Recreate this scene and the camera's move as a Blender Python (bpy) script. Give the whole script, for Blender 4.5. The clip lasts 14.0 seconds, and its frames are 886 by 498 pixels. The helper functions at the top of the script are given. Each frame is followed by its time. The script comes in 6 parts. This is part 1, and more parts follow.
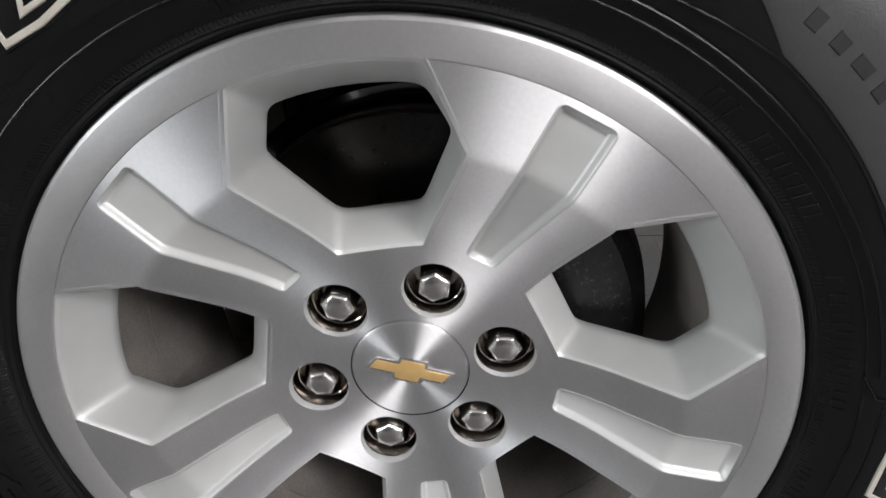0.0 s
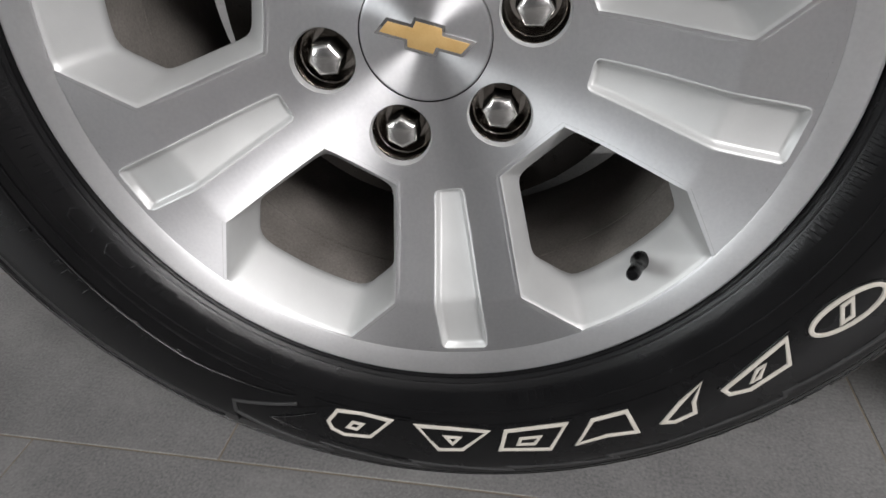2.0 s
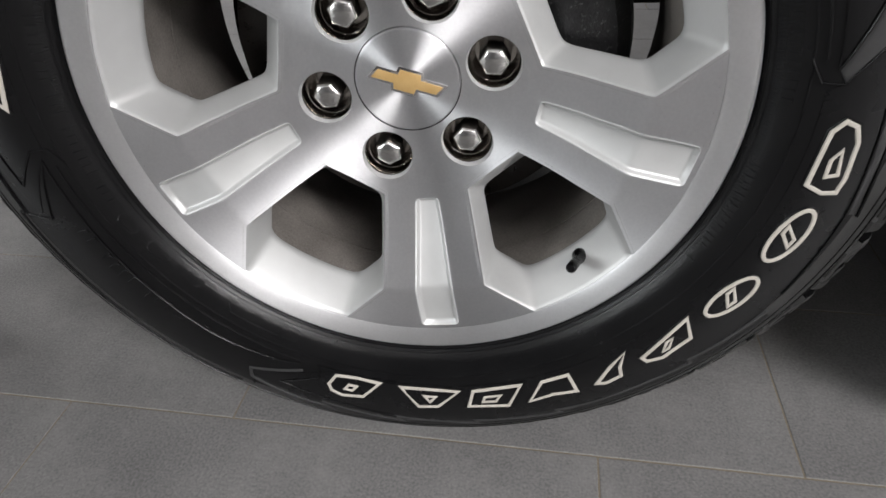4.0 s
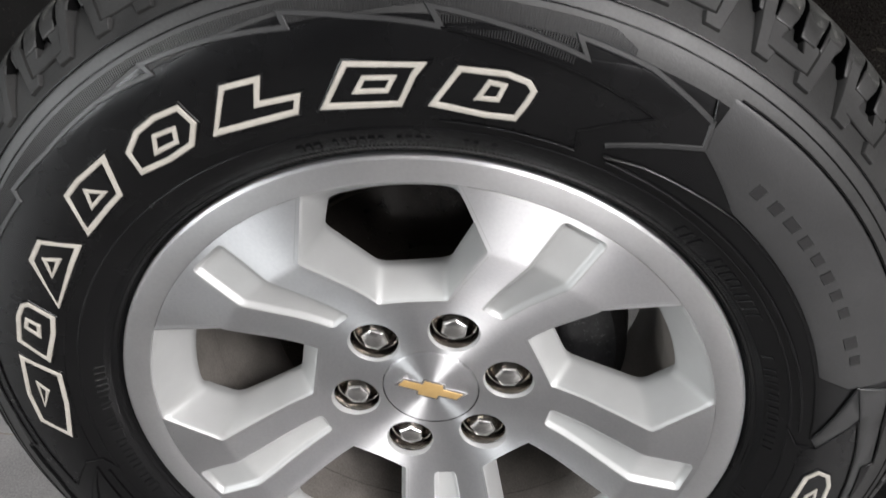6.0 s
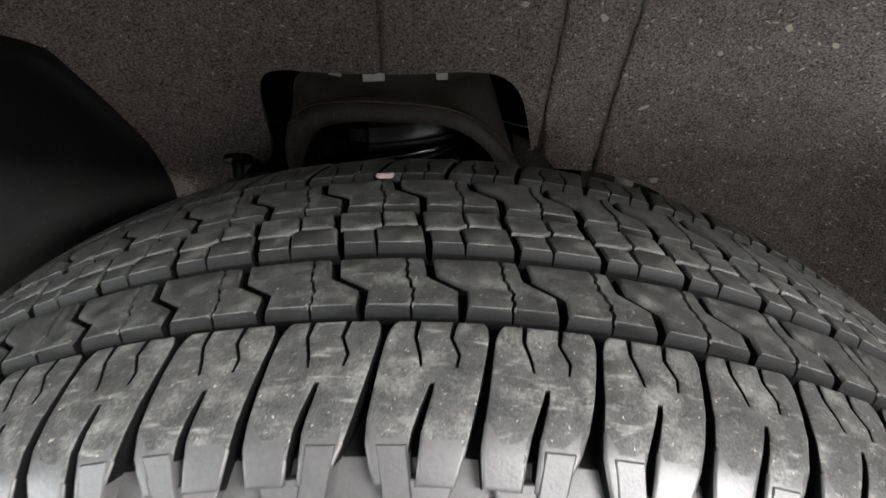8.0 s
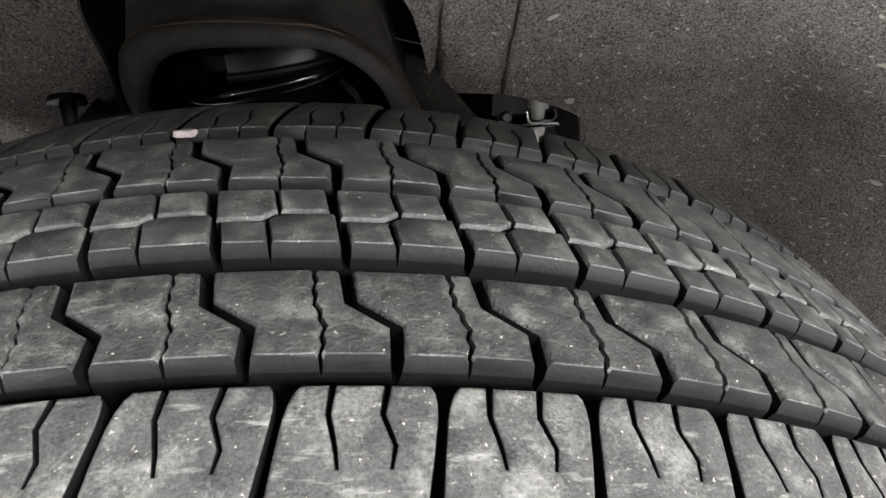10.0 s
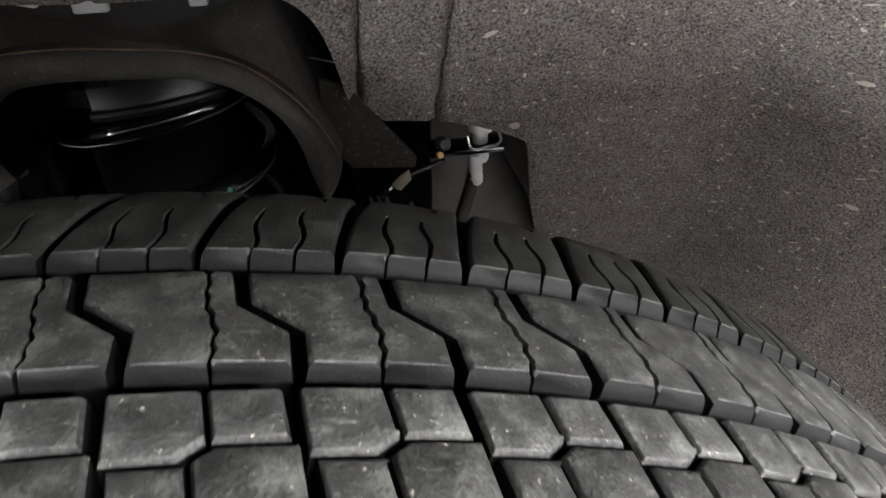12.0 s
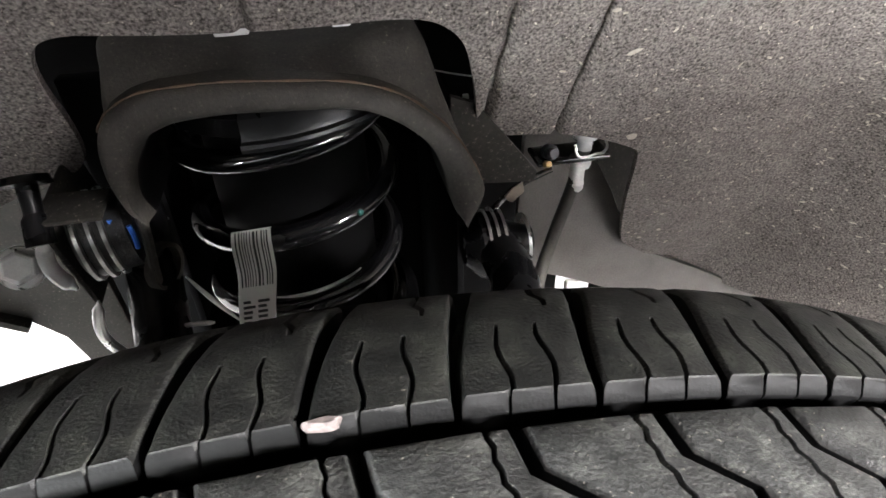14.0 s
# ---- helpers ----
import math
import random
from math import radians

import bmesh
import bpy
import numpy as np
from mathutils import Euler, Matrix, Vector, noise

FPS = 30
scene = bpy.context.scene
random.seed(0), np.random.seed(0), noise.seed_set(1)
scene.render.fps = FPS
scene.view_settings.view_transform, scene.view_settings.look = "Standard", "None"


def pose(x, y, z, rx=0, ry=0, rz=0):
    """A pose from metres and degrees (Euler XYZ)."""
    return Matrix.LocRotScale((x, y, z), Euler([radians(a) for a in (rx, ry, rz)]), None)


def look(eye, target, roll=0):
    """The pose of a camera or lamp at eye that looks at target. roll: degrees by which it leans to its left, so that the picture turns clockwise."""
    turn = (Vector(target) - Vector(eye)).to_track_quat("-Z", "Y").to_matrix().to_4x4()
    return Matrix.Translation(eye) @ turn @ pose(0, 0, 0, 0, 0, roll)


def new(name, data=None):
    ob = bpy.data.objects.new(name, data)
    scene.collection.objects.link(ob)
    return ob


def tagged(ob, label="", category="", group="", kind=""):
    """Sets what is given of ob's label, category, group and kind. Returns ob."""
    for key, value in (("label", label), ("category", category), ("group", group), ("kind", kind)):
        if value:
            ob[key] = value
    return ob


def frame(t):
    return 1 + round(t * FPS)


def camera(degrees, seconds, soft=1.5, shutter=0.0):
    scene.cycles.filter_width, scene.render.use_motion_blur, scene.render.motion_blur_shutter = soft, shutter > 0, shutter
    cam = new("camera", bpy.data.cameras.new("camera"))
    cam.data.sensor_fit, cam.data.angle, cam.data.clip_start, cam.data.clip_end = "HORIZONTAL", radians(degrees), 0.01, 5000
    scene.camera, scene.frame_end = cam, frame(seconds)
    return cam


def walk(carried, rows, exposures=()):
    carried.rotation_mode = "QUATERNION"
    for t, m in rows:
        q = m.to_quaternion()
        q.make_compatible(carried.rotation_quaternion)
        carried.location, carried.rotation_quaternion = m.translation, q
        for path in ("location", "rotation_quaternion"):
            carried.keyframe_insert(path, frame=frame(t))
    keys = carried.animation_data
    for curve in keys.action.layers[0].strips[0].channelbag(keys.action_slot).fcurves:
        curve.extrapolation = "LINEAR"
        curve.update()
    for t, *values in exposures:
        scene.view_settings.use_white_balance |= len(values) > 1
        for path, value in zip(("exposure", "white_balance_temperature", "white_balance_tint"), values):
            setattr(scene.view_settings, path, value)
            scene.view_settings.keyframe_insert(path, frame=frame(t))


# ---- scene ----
cam = camera(70.36, 14.0, 1.5, 0.2)
ROWS = [
    (0, 0.0600, -0.3578, 0.6699, 62.34, 3.50, 3.00),
    (0.5, 0.0544, -0.3695, 0.6373, 59.91, 3.20, 3.57),
    (1, 0.0572, -0.3882, 0.5804, 59.28, 2.97, 4.70),
    (1.5, 0.0637, -0.3984, 0.5370, 57.60, 2.89, 5.67),
    (2, 0.0679, -0.3946, 0.4981, 55.45, 3.23, 7.23),
    (2.2, 0.0676, -0.3994, 0.4952, 54.88, 3.15, 7.62),
    (4.3, 0.0973, -0.4716, 0.6139, 52.60, 1.90, 5.37),
    (4.5, 0.1059, -0.4712, 0.6382, 52.58, 1.71, 4.98),
    (5, 0.1126, -0.4544, 0.6753, 53.47, 1.84, 5.43),
    (5.5, 0.0871, -0.4228, 0.7406, 54.36, 1.81, 5.08),
    (6, 0.0535, -0.3943, 0.7933, 56.70, 1.55, 4.57),
    (6.5, 0.0136, -0.3702, 0.8428, 59.34, 1.71, 4.31),
    (7, -0.0205, -0.3148, 0.8592, 60.59, 1.50, 3.81),
    (7.5, 0.0118, -0.2343, 0.8932, 59.97, 1.82, 2.97),
    (8, 0.0284, -0.1528, 0.9047, 59.56, 1.48, 1.22),
    (8.5, 0.0382, -0.1168, 0.8932, 58.65, 1.51, 0.05),
    (8.7, 0.0435, -0.1121, 0.8929, 57.01, 1.55, -0.44),
    (10.8, 0.0725, -0.0602, 0.8774, 51.26, 0.78, -7.62),
    (11, 0.0744, -0.0562, 0.8756, 51.13, 0.60, -7.95),
    (11.5, 0.0851, -0.0482, 0.8711, 51.01, 0.45, -8.74),
    (12, 0.0951, -0.0001, 0.8739, 51.01, 0.66, -9.33),
    (12.5, 0.0729, 0.0338, 0.8779, 51.31, 0.27, -10.20),
    (13, 0.0550, 0.0426, 0.8958, 49.86, 0.21, -10.30),
    (13.5, 0.0305, 0.0449, 0.8985, 48.34, 0.15, -10.60),
    (14, 0.0035, 0.0473, 0.9008, 47.46, 0.15, -10.80),
]
EXPOSURES = [(0.0, -0.15), (1.5, -0.15), (2.2, -0.05), (5.0, 0.02), (5.5, 0.08), (6.5, 0.45), (7.0, 0.85), (7.5, 1.4), (8.0, 2.08), (8.5, 2.65), (8.7, 2.75), (10.8, 2.8), (11.5, 2.8), (12.0, 2.85), (12.5, 3.5), (13.0, 3.92), (13.5, 4.05), (14.0, 4.1)]
LAMP_TINT = (1.0, 0.975, 0.980)
LAMPS = [(2.6, -3.1, 2.4, 1.2, 300), (4.5, -4.3, 1.6, 1.0, 450), (-0.4, -2.6, 1.6, 0.8, 15), (-3.6, -3.6, 2.4, 1.0, 15), (-2.6, 1.5, 2.4, 0.8, 60), (2.6, 3.5, 2.4, 0.8, 60), (-1.0, 5.0, 2.4, 0.8, 200)]
FILL_WATTS = 175
walk(cam, [(t, pose(x, y, z, rx, ry, rz)) for t, x, y, z, rx, ry, rz in ROWS], EXPOSURES)

from mathutils.geometry import delaunay_2d_cdt

HUB = 0.385                      # height of the axle over the floor
YC = 0.0667                      # middle plane of the tyre

# ---- light: a bright showroom with rows of ceiling panels ----
world = bpy.data.worlds.new("showroom_air")
scene.world = world
world.use_nodes = True
world.node_tree.nodes["Background"].inputs[0].default_value = (0.80, 0.88, 1.0, 1)
world.node_tree.nodes["Background"].inputs[1].default_value = 0.04


def ceiling_lamp(x, y, sx, sy, watts):
    data = bpy.data.lights.new("ceiling_panel_lamp", "AREA")
    data.shape, data.size, data.size_y, data.energy, data.color = "RECTANGLE", sx, sy, watts, LAMP_TINT
    ob = new("ceiling_panel_lamp", data)
    ob.matrix_world = pose(x, y, 3.36)
    return ob


for lx, ly, sx, sy, w in LAMPS:
    ceiling_lamp(lx, ly, sx, sy, w)


# unseen fill light added in the corner to brighten the liner
corner_fill = bpy.data.lights.new("corner_fill_light", "AREA")
corner_fill.shape, corner_fill.size, corner_fill.size_y, corner_fill.energy, corner_fill.color = "RECTANGLE", 2.4, 1.6, FILL_WATTS, (0.95, 0.98, 1.0)
new("corner_fill_light", corner_fill).matrix_world = pose(-5.3, -3.2, 1.8, 84, 0, -59)


# ---- materials ----
def ramp(nodes, links, source, stops):
    r = nodes.new("ShaderNodeValToRGB")
    while len(r.color_ramp.elements) < len(stops):
        r.color_ramp.elements.new(0.5)
    for e, (p, c) in zip(r.color_ramp.elements, stops):
        e.position, e.color = p, (*c, 1) if len(c) == 3 else c
    links.new(source, r.inputs[0])
    return r.outputs[0]


def surface(name, low, high, rough, metal=0.0, scale=60, fine=900, bump=0.1, bump_scale=900, rough_var=0.12,
            specks=None, speck_scale=260, speck_at=0.68, coat=0.0, spec=0.5, lathe=0.0, aniso=0.0, big_mix=0.55, dust=None, streak=None):
    m = bpy.data.materials.new(name)
    m.use_nodes = True
    n, l = m.node_tree.nodes, m.node_tree.links
    b = n["Principled BSDF"]
    co = n.new("ShaderNodeTexCoord").outputs["Object"]

    def noise_at(s, detail=4, w=0.55):
        t = n.new("ShaderNodeTexNoise")
        t.inputs["Scale"].default_value, t.inputs["Detail"].default_value, t.inputs["Roughness"].default_value = s, detail, w
        l.new(co, t.inputs["Vector"])
        return t.outputs["Fac"]

    big, small = noise_at(scale), noise_at(fine, 3)
    mixv = n.new("ShaderNodeMix")
    mixv.inputs[0].default_value = 1 - big_mix
    l.new(big, mixv.inputs[2]), l.new(small, mixv.inputs[3])
    colour = ramp(n, l, mixv.outputs[0], [(0.33, low), (0.67, high)])
    if dust:
        # dry dust lying in cloudy patches: (colour, scale, from, to)
        dn = n.new("ShaderNodeMath")
        dn.operation = "MULTIPLY_ADD"
        l.new(noise_at(dust[1] * 9, 6, 0.75), dn.inputs[0])
        dn.inputs[1].default_value = 0.75
        dm = n.new("ShaderNodeMath")
        dm.operation = "MULTIPLY_ADD"
        l.new(noise_at(dust[1], 3, 0.5), dm.inputs[0])
        dm.inputs[1].default_value, dm.inputs[2].default_value = 0.9, -0.325
        l.new(dm.outputs[0], dn.inputs[2])
        cover = ramp(n, l, dn.outputs[0], [(dust[2], (0, 0, 0)), (dust[3], (1, 1, 1))])
        dc = n.new("ShaderNodeMix")
        dc.data_type = "RGBA"
        l.new(cover, dc.inputs[0]), l.new(colour, dc.inputs[6])
        dc.inputs[7].default_value = (*dust[0], 1)
        colour = dc.outputs[2]
    if streak:
        # thin pale scuffs lying along x: (colour, scale, from, to)
        wide = n.new("ShaderNodeMapping")
        wide.inputs["Scale"].default_value = (0.22, 1.0, 1.0)
        wide.inputs["Rotation"].default_value = (0, 0, 0.18)
        l.new(co, wide.inputs["Vector"])
        sn = n.new("ShaderNodeTexNoise")
        sn.inputs["Scale"].default_value, sn.inputs["Detail"].default_value, sn.inputs["Roughness"].default_value = streak[1], 6, 0.7
        l.new(wide.outputs[0], sn.inputs["Vector"])
        cover = ramp(n, l, sn.outputs["Fac"], [(streak[2], (0, 0, 0)), (streak[3], (1, 1, 1))])
        sc = n.new("ShaderNodeMix")
        sc.data_type = "RGBA"
        l.new(cover, sc.inputs[0]), l.new(colour, sc.inputs[6])
        sc.inputs[7].default_value = (*streak[0], 1)
        colour = sc.outputs[2]
    if specks:
        sp = ramp(n, l, noise_at(speck_scale, 5, 0.7), [(speck_at, (0, 0, 0)), (speck_at + 0.06, (1, 1, 1))])
        mc = n.new("ShaderNodeMix")
        mc.data_type = "RGBA"
        l.new(sp, mc.inputs[0]), l.new(colour, mc.inputs[6])
        mc.inputs[7].default_value = (*specks, 1)
        colour = mc.outputs[2]
    l.new(colour, b.inputs["Base Color"])
    rr = n.new("ShaderNodeMapRange")
    rr.inputs[3].default_value, rr.inputs[4].default_value = max(0.02, rough - rough_var), min(1, rough + rough_var)
    l.new(big, rr.inputs[0]), l.new(rr.outputs[0], b.inputs["Roughness"])
    b.inputs["Metallic"].default_value = metal
    b.inputs["Coat Weight"].default_value = coat
    b.inputs["Specular IOR Level"].default_value = spec
    height = noise_at(bump_scale, 3)
    if lathe:
        sep = n.new("ShaderNodeSeparateXYZ")
        l.new(co, sep.inputs[0])
        cmb = n.new("ShaderNodeCombineXYZ")
        l.new(sep.outputs[0], cmb.inputs[0]), l.new(sep.outputs[2], cmb.inputs[1])
        ln = n.new("ShaderNodeVectorMath")
        ln.operation = "LENGTH"
        l.new(cmb.outputs[0], ln.inputs[0])
        rings = n.new("ShaderNodeTexNoise")
        rings.noise_dimensions = "1D"
        rings.inputs["Scale"].default_value, rings.inputs["Detail"].default_value = lathe, 2
        l.new(ln.outputs["Value"], rings.inputs["W"])
        height = rings.outputs["Fac"]
    if aniso:
        # turning marks run round the axle, so the gloss spreads along the radius
        ax = n.new("ShaderNodeSeparateXYZ")
        l.new(co, ax.inputs[0])
        rad = n.new("ShaderNodeCombineXYZ")
        l.new(ax.outputs[0], rad.inputs[0]), l.new(ax.outputs[2], rad.inputs[2])
        tw = n.new("ShaderNodeVectorTransform")
        tw.vector_type, tw.convert_from, tw.convert_to = "VECTOR", "OBJECT", "WORLD"
        nv = n.new("ShaderNodeVectorMath")
        nv.operation = "NORMALIZE"
        l.new(rad.outputs[0], tw.inputs[0]), l.new(tw.outputs[0], nv.inputs[0]), l.new(nv.outputs[0], b.inputs["Tangent"])
        b.inputs["Anisotropic"].default_value = aniso
    if bump:
        bp = n.new("ShaderNodeBump")
        bp.inputs["Strength"].default_value, bp.inputs["Distance"].default_value = bump, 0.0006
        l.new(height, bp.inputs["Height"]), l.new(bp.outputs[0], b.inputs["Normal"])
    return m


M = {}
M["machined"] = surface("machined_aluminium", (0.62, 0.62, 0.632), (0.70, 0.70, 0.708), 0.49, 1.0, 25, 400, 0.05, lathe=2600, aniso=0.95, rough_var=0.04)
M["lip"] = surface("bright_machined_lip", (0.72, 0.72, 0.725), (0.79, 0.79, 0.795), 0.46, 1.0, 25, 400, 0.05, lathe=2600, aniso=0.80, rough_var=0.04)
M["silver"] = surface("silver_paint", (0.46, 0.465, 0.46), (0.53, 0.535, 0.53), 0.46, 0.4, 30, 2600, 0.16, 2400, 0.05, coat=0.06)
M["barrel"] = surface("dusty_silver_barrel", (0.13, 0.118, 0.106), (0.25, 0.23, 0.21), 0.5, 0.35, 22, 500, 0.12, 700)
M["nut"] = surface("bright_nut_steel", (0.42, 0.41, 0.40), (0.53, 0.52, 0.505), 0.24, 1.0, 90, 700, 0.05, 700, 0.06)
# sleeve steel; the brown it would mirror is painted into its colour
M["sleeve"] = surface("sleeve_brown_reflection", (0.31, 0.285, 0.262), (0.41, 0.38, 0.35), 0.16, 1.0, 60, 700, 0.05, 500, 0.05)
M["chrome"] = surface("chrome", (0.62, 0.61, 0.60), (0.70, 0.69, 0.68), 0.10, 1.0, 90, 700, 0.03, 700, 0.04)
M["gold"] = surface("gold_enamel", (0.52, 0.33, 0.12), (0.60, 0.40, 0.17), 0.38, 0.35, 120, 1500, 0.08, 3000, 0.05, coat=0.3)
M["rubber"] = surface("black_sidewall_rubber", (0.0026, 0.0026, 0.0029), (0.0055, 0.0055, 0.0058), 0.24, 0.0, 26, 700, 0.25, 1300, 0.09, spec=0.26)
M["gloss_rubber"] = surface("smooth_black_rubber", (0.0025, 0.0025, 0.0028), (0.0045, 0.0045, 0.0049), 0.27, 0.0, 30, 500, 0.12, 1000, 0.08, spec=0.30)
M["tread"] = surface("worn_tread_rubber", (0.0050, 0.0052, 0.0050), (0.027, 0.0274, 0.0260), 0.58, 0.0, 210, 1300, 0.75, 1000, 0.12,
                     specks=(0.26, 0.24, 0.205), speck_scale=620, speck_at=0.640, spec=0.36, big_mix=0.50,
                     dust=((0.082, 0.084, 0.076), 120, 0.50, 0.86), streak=((0.085, 0.085, 0.077), 330, 0.58, 0.76))
M["tread_inner"] = surface("dark_inner_tread_rubber", (0.0034, 0.0035, 0.0033), (0.0125, 0.0127, 0.0118), 0.55, 0.0, 190, 1300, 0.75, 1000, 0.12,
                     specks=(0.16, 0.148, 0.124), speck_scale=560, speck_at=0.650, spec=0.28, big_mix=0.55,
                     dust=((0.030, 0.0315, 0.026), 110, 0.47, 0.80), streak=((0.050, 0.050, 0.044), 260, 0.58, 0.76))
M["tread_outer"] = surface("dusty_outer_tread_rubber", (0.011, 0.0112, 0.0110), (0.048, 0.0485, 0.0465), 0.60, 0.0, 150, 1400, 0.55, 900, 0.14,
                     specks=(0.30, 0.275, 0.235), speck_scale=620, speck_at=0.635, spec=0.22, big_mix=0.45,
                     dust=((0.135, 0.137, 0.127), 95, 0.48, 0.90), streak=((0.15, 0.15, 0.137), 300, 0.57, 0.74))
# upper groove wall kept lighter: its lit band is painted
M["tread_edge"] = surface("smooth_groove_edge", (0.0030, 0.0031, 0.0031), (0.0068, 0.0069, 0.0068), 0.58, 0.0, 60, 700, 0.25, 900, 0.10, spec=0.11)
# near-black that also paints the shade of grooves and tower inside
M["tread_wall"] = surface("matte_black_with_shade", (0.0014, 0.0014, 0.0015), (0.0032, 0.0032, 0.0033), 0.60, 0.0, 60, 500, 0.15, 600, 0.08, spec=0.05)
# matte rubber with the lamps' sheen painted into its grey
M["matte"] = surface("matte_sheen_rubber", (0.017, 0.017, 0.0173), (0.030, 0.030, 0.0303), 0.40, 0.0, 26, 700, 0.2, 1100, 0.08, spec=0.65)
M["ribbing"] = surface("fine_ribbed_rubber", (0.0060, 0.0060, 0.0063), (0.0110, 0.0110, 0.0113), 0.42, 0.0, 26, 700, 0.2, 1100, 0.08, spec=0.5)
M["cream"] = surface("cream_raised_rubber", (0.38, 0.355, 0.31), (0.50, 0.47, 0.42), 0.6, 0.0, 90, 900, 0.25, 1500)
M["black"] = surface("gloss_black_coating", (0.003, 0.003, 0.0033), (0.006, 0.006, 0.0065), 0.13, 0.0, 40, 600, 0.06, 600, 0.05, coat=0.6)
M["cast"] = surface("black_cast_iron", (0.005, 0.005, 0.0055), (0.022, 0.022, 0.023), 0.40, 0.0, 110, 500, 0.6, 520, specks=(0.10, 0.10, 0.10), speck_scale=300, speck_at=0.60)
M["rust"] = surface("dark_brake_steel", (0.010, 0.0085, 0.0075), (0.026, 0.022, 0.019), 0.30, 0.4, 60, 500, 0.12, 600)
M["disc_edge"] = surface("worn_disc_edge", (0.10, 0.088, 0.075), (0.20, 0.18, 0.155), 0.45, 0.5, 60, 500, 0.2, 600)
M["frame"] = surface("dusty_frame_steel", (0.010, 0.0088, 0.0074), (0.029, 0.026, 0.022), 0.78, 0.0, 60, 420, 0.35, 600,
                     specks=(0.16, 0.14, 0.115), speck_scale=420, speck_at=0.615, spec=0.25)
M["flange"] = surface("dusty_grey_flange_steel", (0.020, 0.0182, 0.0160), (0.052, 0.047, 0.041), 0.72, 0.0, 60, 520, 0.30, 700,
                      specks=(0.16, 0.14, 0.115), speck_scale=520, speck_at=0.640, spec=0.25)
M["felt"] = surface("grey_felt_liner", (0.030, 0.0262, 0.0240), (0.250, 0.225, 0.208), 0.95, 0.0, 40, 560, 0.9, 800, 0.04,
                    specks=(0.56, 0.50, 0.42), speck_scale=300, speck_at=0.625, big_mix=0.15, spec=0.1, dust=((0.30, 0.268, 0.235), 20, 0.76, 1.0))
M["fleck"] = surface("dried_mud_fleck", (0.29, 0.26, 0.218), (0.48, 0.43, 0.365), 0.9, 0.0, 200, 900, 0.2, 900, spec=0.1)
# plastic of the end panels; on the front panel it paints felt shade
M["liner_dark"] = surface("plastic_and_shaded_felt", (0.003, 0.0029, 0.0028), (0.008, 0.0077, 0.0074), 0.6, 0.0, 20, 500, 0.25, 700, 0.08, specks=(0.06, 0.055, 0.05), speck_scale=300, speck_at=0.645, spec=0.2)
M["plate"] = surface("dusty_brown_plate", (0.062, 0.056, 0.050), (0.135, 0.123, 0.112), 0.6, 0.0, 30, 600, 0.15, 700)
M["steel"] = surface("zinc_plated_steel", (0.45, 0.45, 0.44), (0.62, 0.62, 0.60), 0.3, 1.0, 120, 900, 0.05, 900)
M["pale"] = surface("pale_grey_plastic", (0.58, 0.58, 0.565), (0.72, 0.72, 0.70), 0.45, 0.0, 90, 800, 0.1, 800)
M["hose"] = surface("dusty_rubber_hose", (0.016, 0.015, 0.012), (0.045, 0.041, 0.033), 0.7, 0.0, 140, 900, 0.4, 900)
M["label"] = surface("grey_paper_label", (0.72, 0.71, 0.68), (0.80, 0.785, 0.755), 0.5, 0.0, 80, 700, 0.05, 700)
M["ink"] = surface("label_ink", (0.02, 0.02, 0.02), (0.035, 0.035, 0.035), 0.6, 0.0, 80, 700, 0)
M["seat"] = surface("black_seat_rubber", (0.004, 0.004, 0.0042), (0.008, 0.008, 0.0083), 0.30, 0.0, 60, 700, 0.2, 900, 0.08, spec=0.4)
M["teal"] = surface("teal_paint_mark", (0.008, 0.10, 0.085), (0.012, 0.14, 0.12), 0.5, 0.0, 80, 700, 0)
M["blue"] = surface("blue_paint_mark", (0.02, 0.10, 0.45), (0.03, 0.14, 0.55), 0.5, 0.0, 80, 700, 0)
M["shoulder"] = surface("dusty_shoulder_rubber", (0.014, 0.014, 0.0138), (0.034, 0.0337, 0.0328), 0.47, 0.0, 30, 600, 0.2, 900, 0.12, spec=0.5)
M["scuff"] = surface("pale_scuffed_rubber", (0.025, 0.022, 0.021), (0.21, 0.172, 0.162), 0.5, 0.0, 160, 900, 0.3, 900)
M["rusty"] = surface("rusty_flange_edge", (0.035, 0.020, 0.011), (0.095, 0.055, 0.030), 0.7, 0.0, 200, 900, 0.4, 900)
M["tan"] = surface("tan_card", (0.16, 0.135, 0.10), (0.24, 0.205, 0.16), 0.6, 0.0, 120, 900, 0.1, 900)
M["tile"] = surface("grey_porcelain_tile", (0.095, 0.094, 0.093), (0.215, 0.211, 0.207), 0.40, 0.0, 9, 330, 0.25, 420, 0.10, big_mix=0.35, specks=(0.30, 0.295, 0.288), speck_scale=420, speck_at=0.63, dust=((0.23, 0.225, 0.22), 7, 0.45, 0.95))
M["grout"] = surface("sandy_grout", (0.15, 0.125, 0.095), (0.22, 0.19, 0.145), 0.85, 0.0, 60, 700, 0.3, 700)
M["wall"] = surface("white_wall_paint", (0.42, 0.42, 0.42), (0.48, 0.48, 0.48), 0.7, 0.0, 2, 60, 0.05, 300)
M["dark_wall"] = surface("light_cutting_wall", (0.075, 0.075, 0.078), (0.105, 0.105, 0.108), 0.6, 0.0, 2, 60, 0.05, 300)
M["paint"] = surface("dark_body_paint", (0.010, 0.008, 0.014), (0.014, 0.011, 0.018), 0.25, 0.0, 10, 300, 0, coat=0.6)


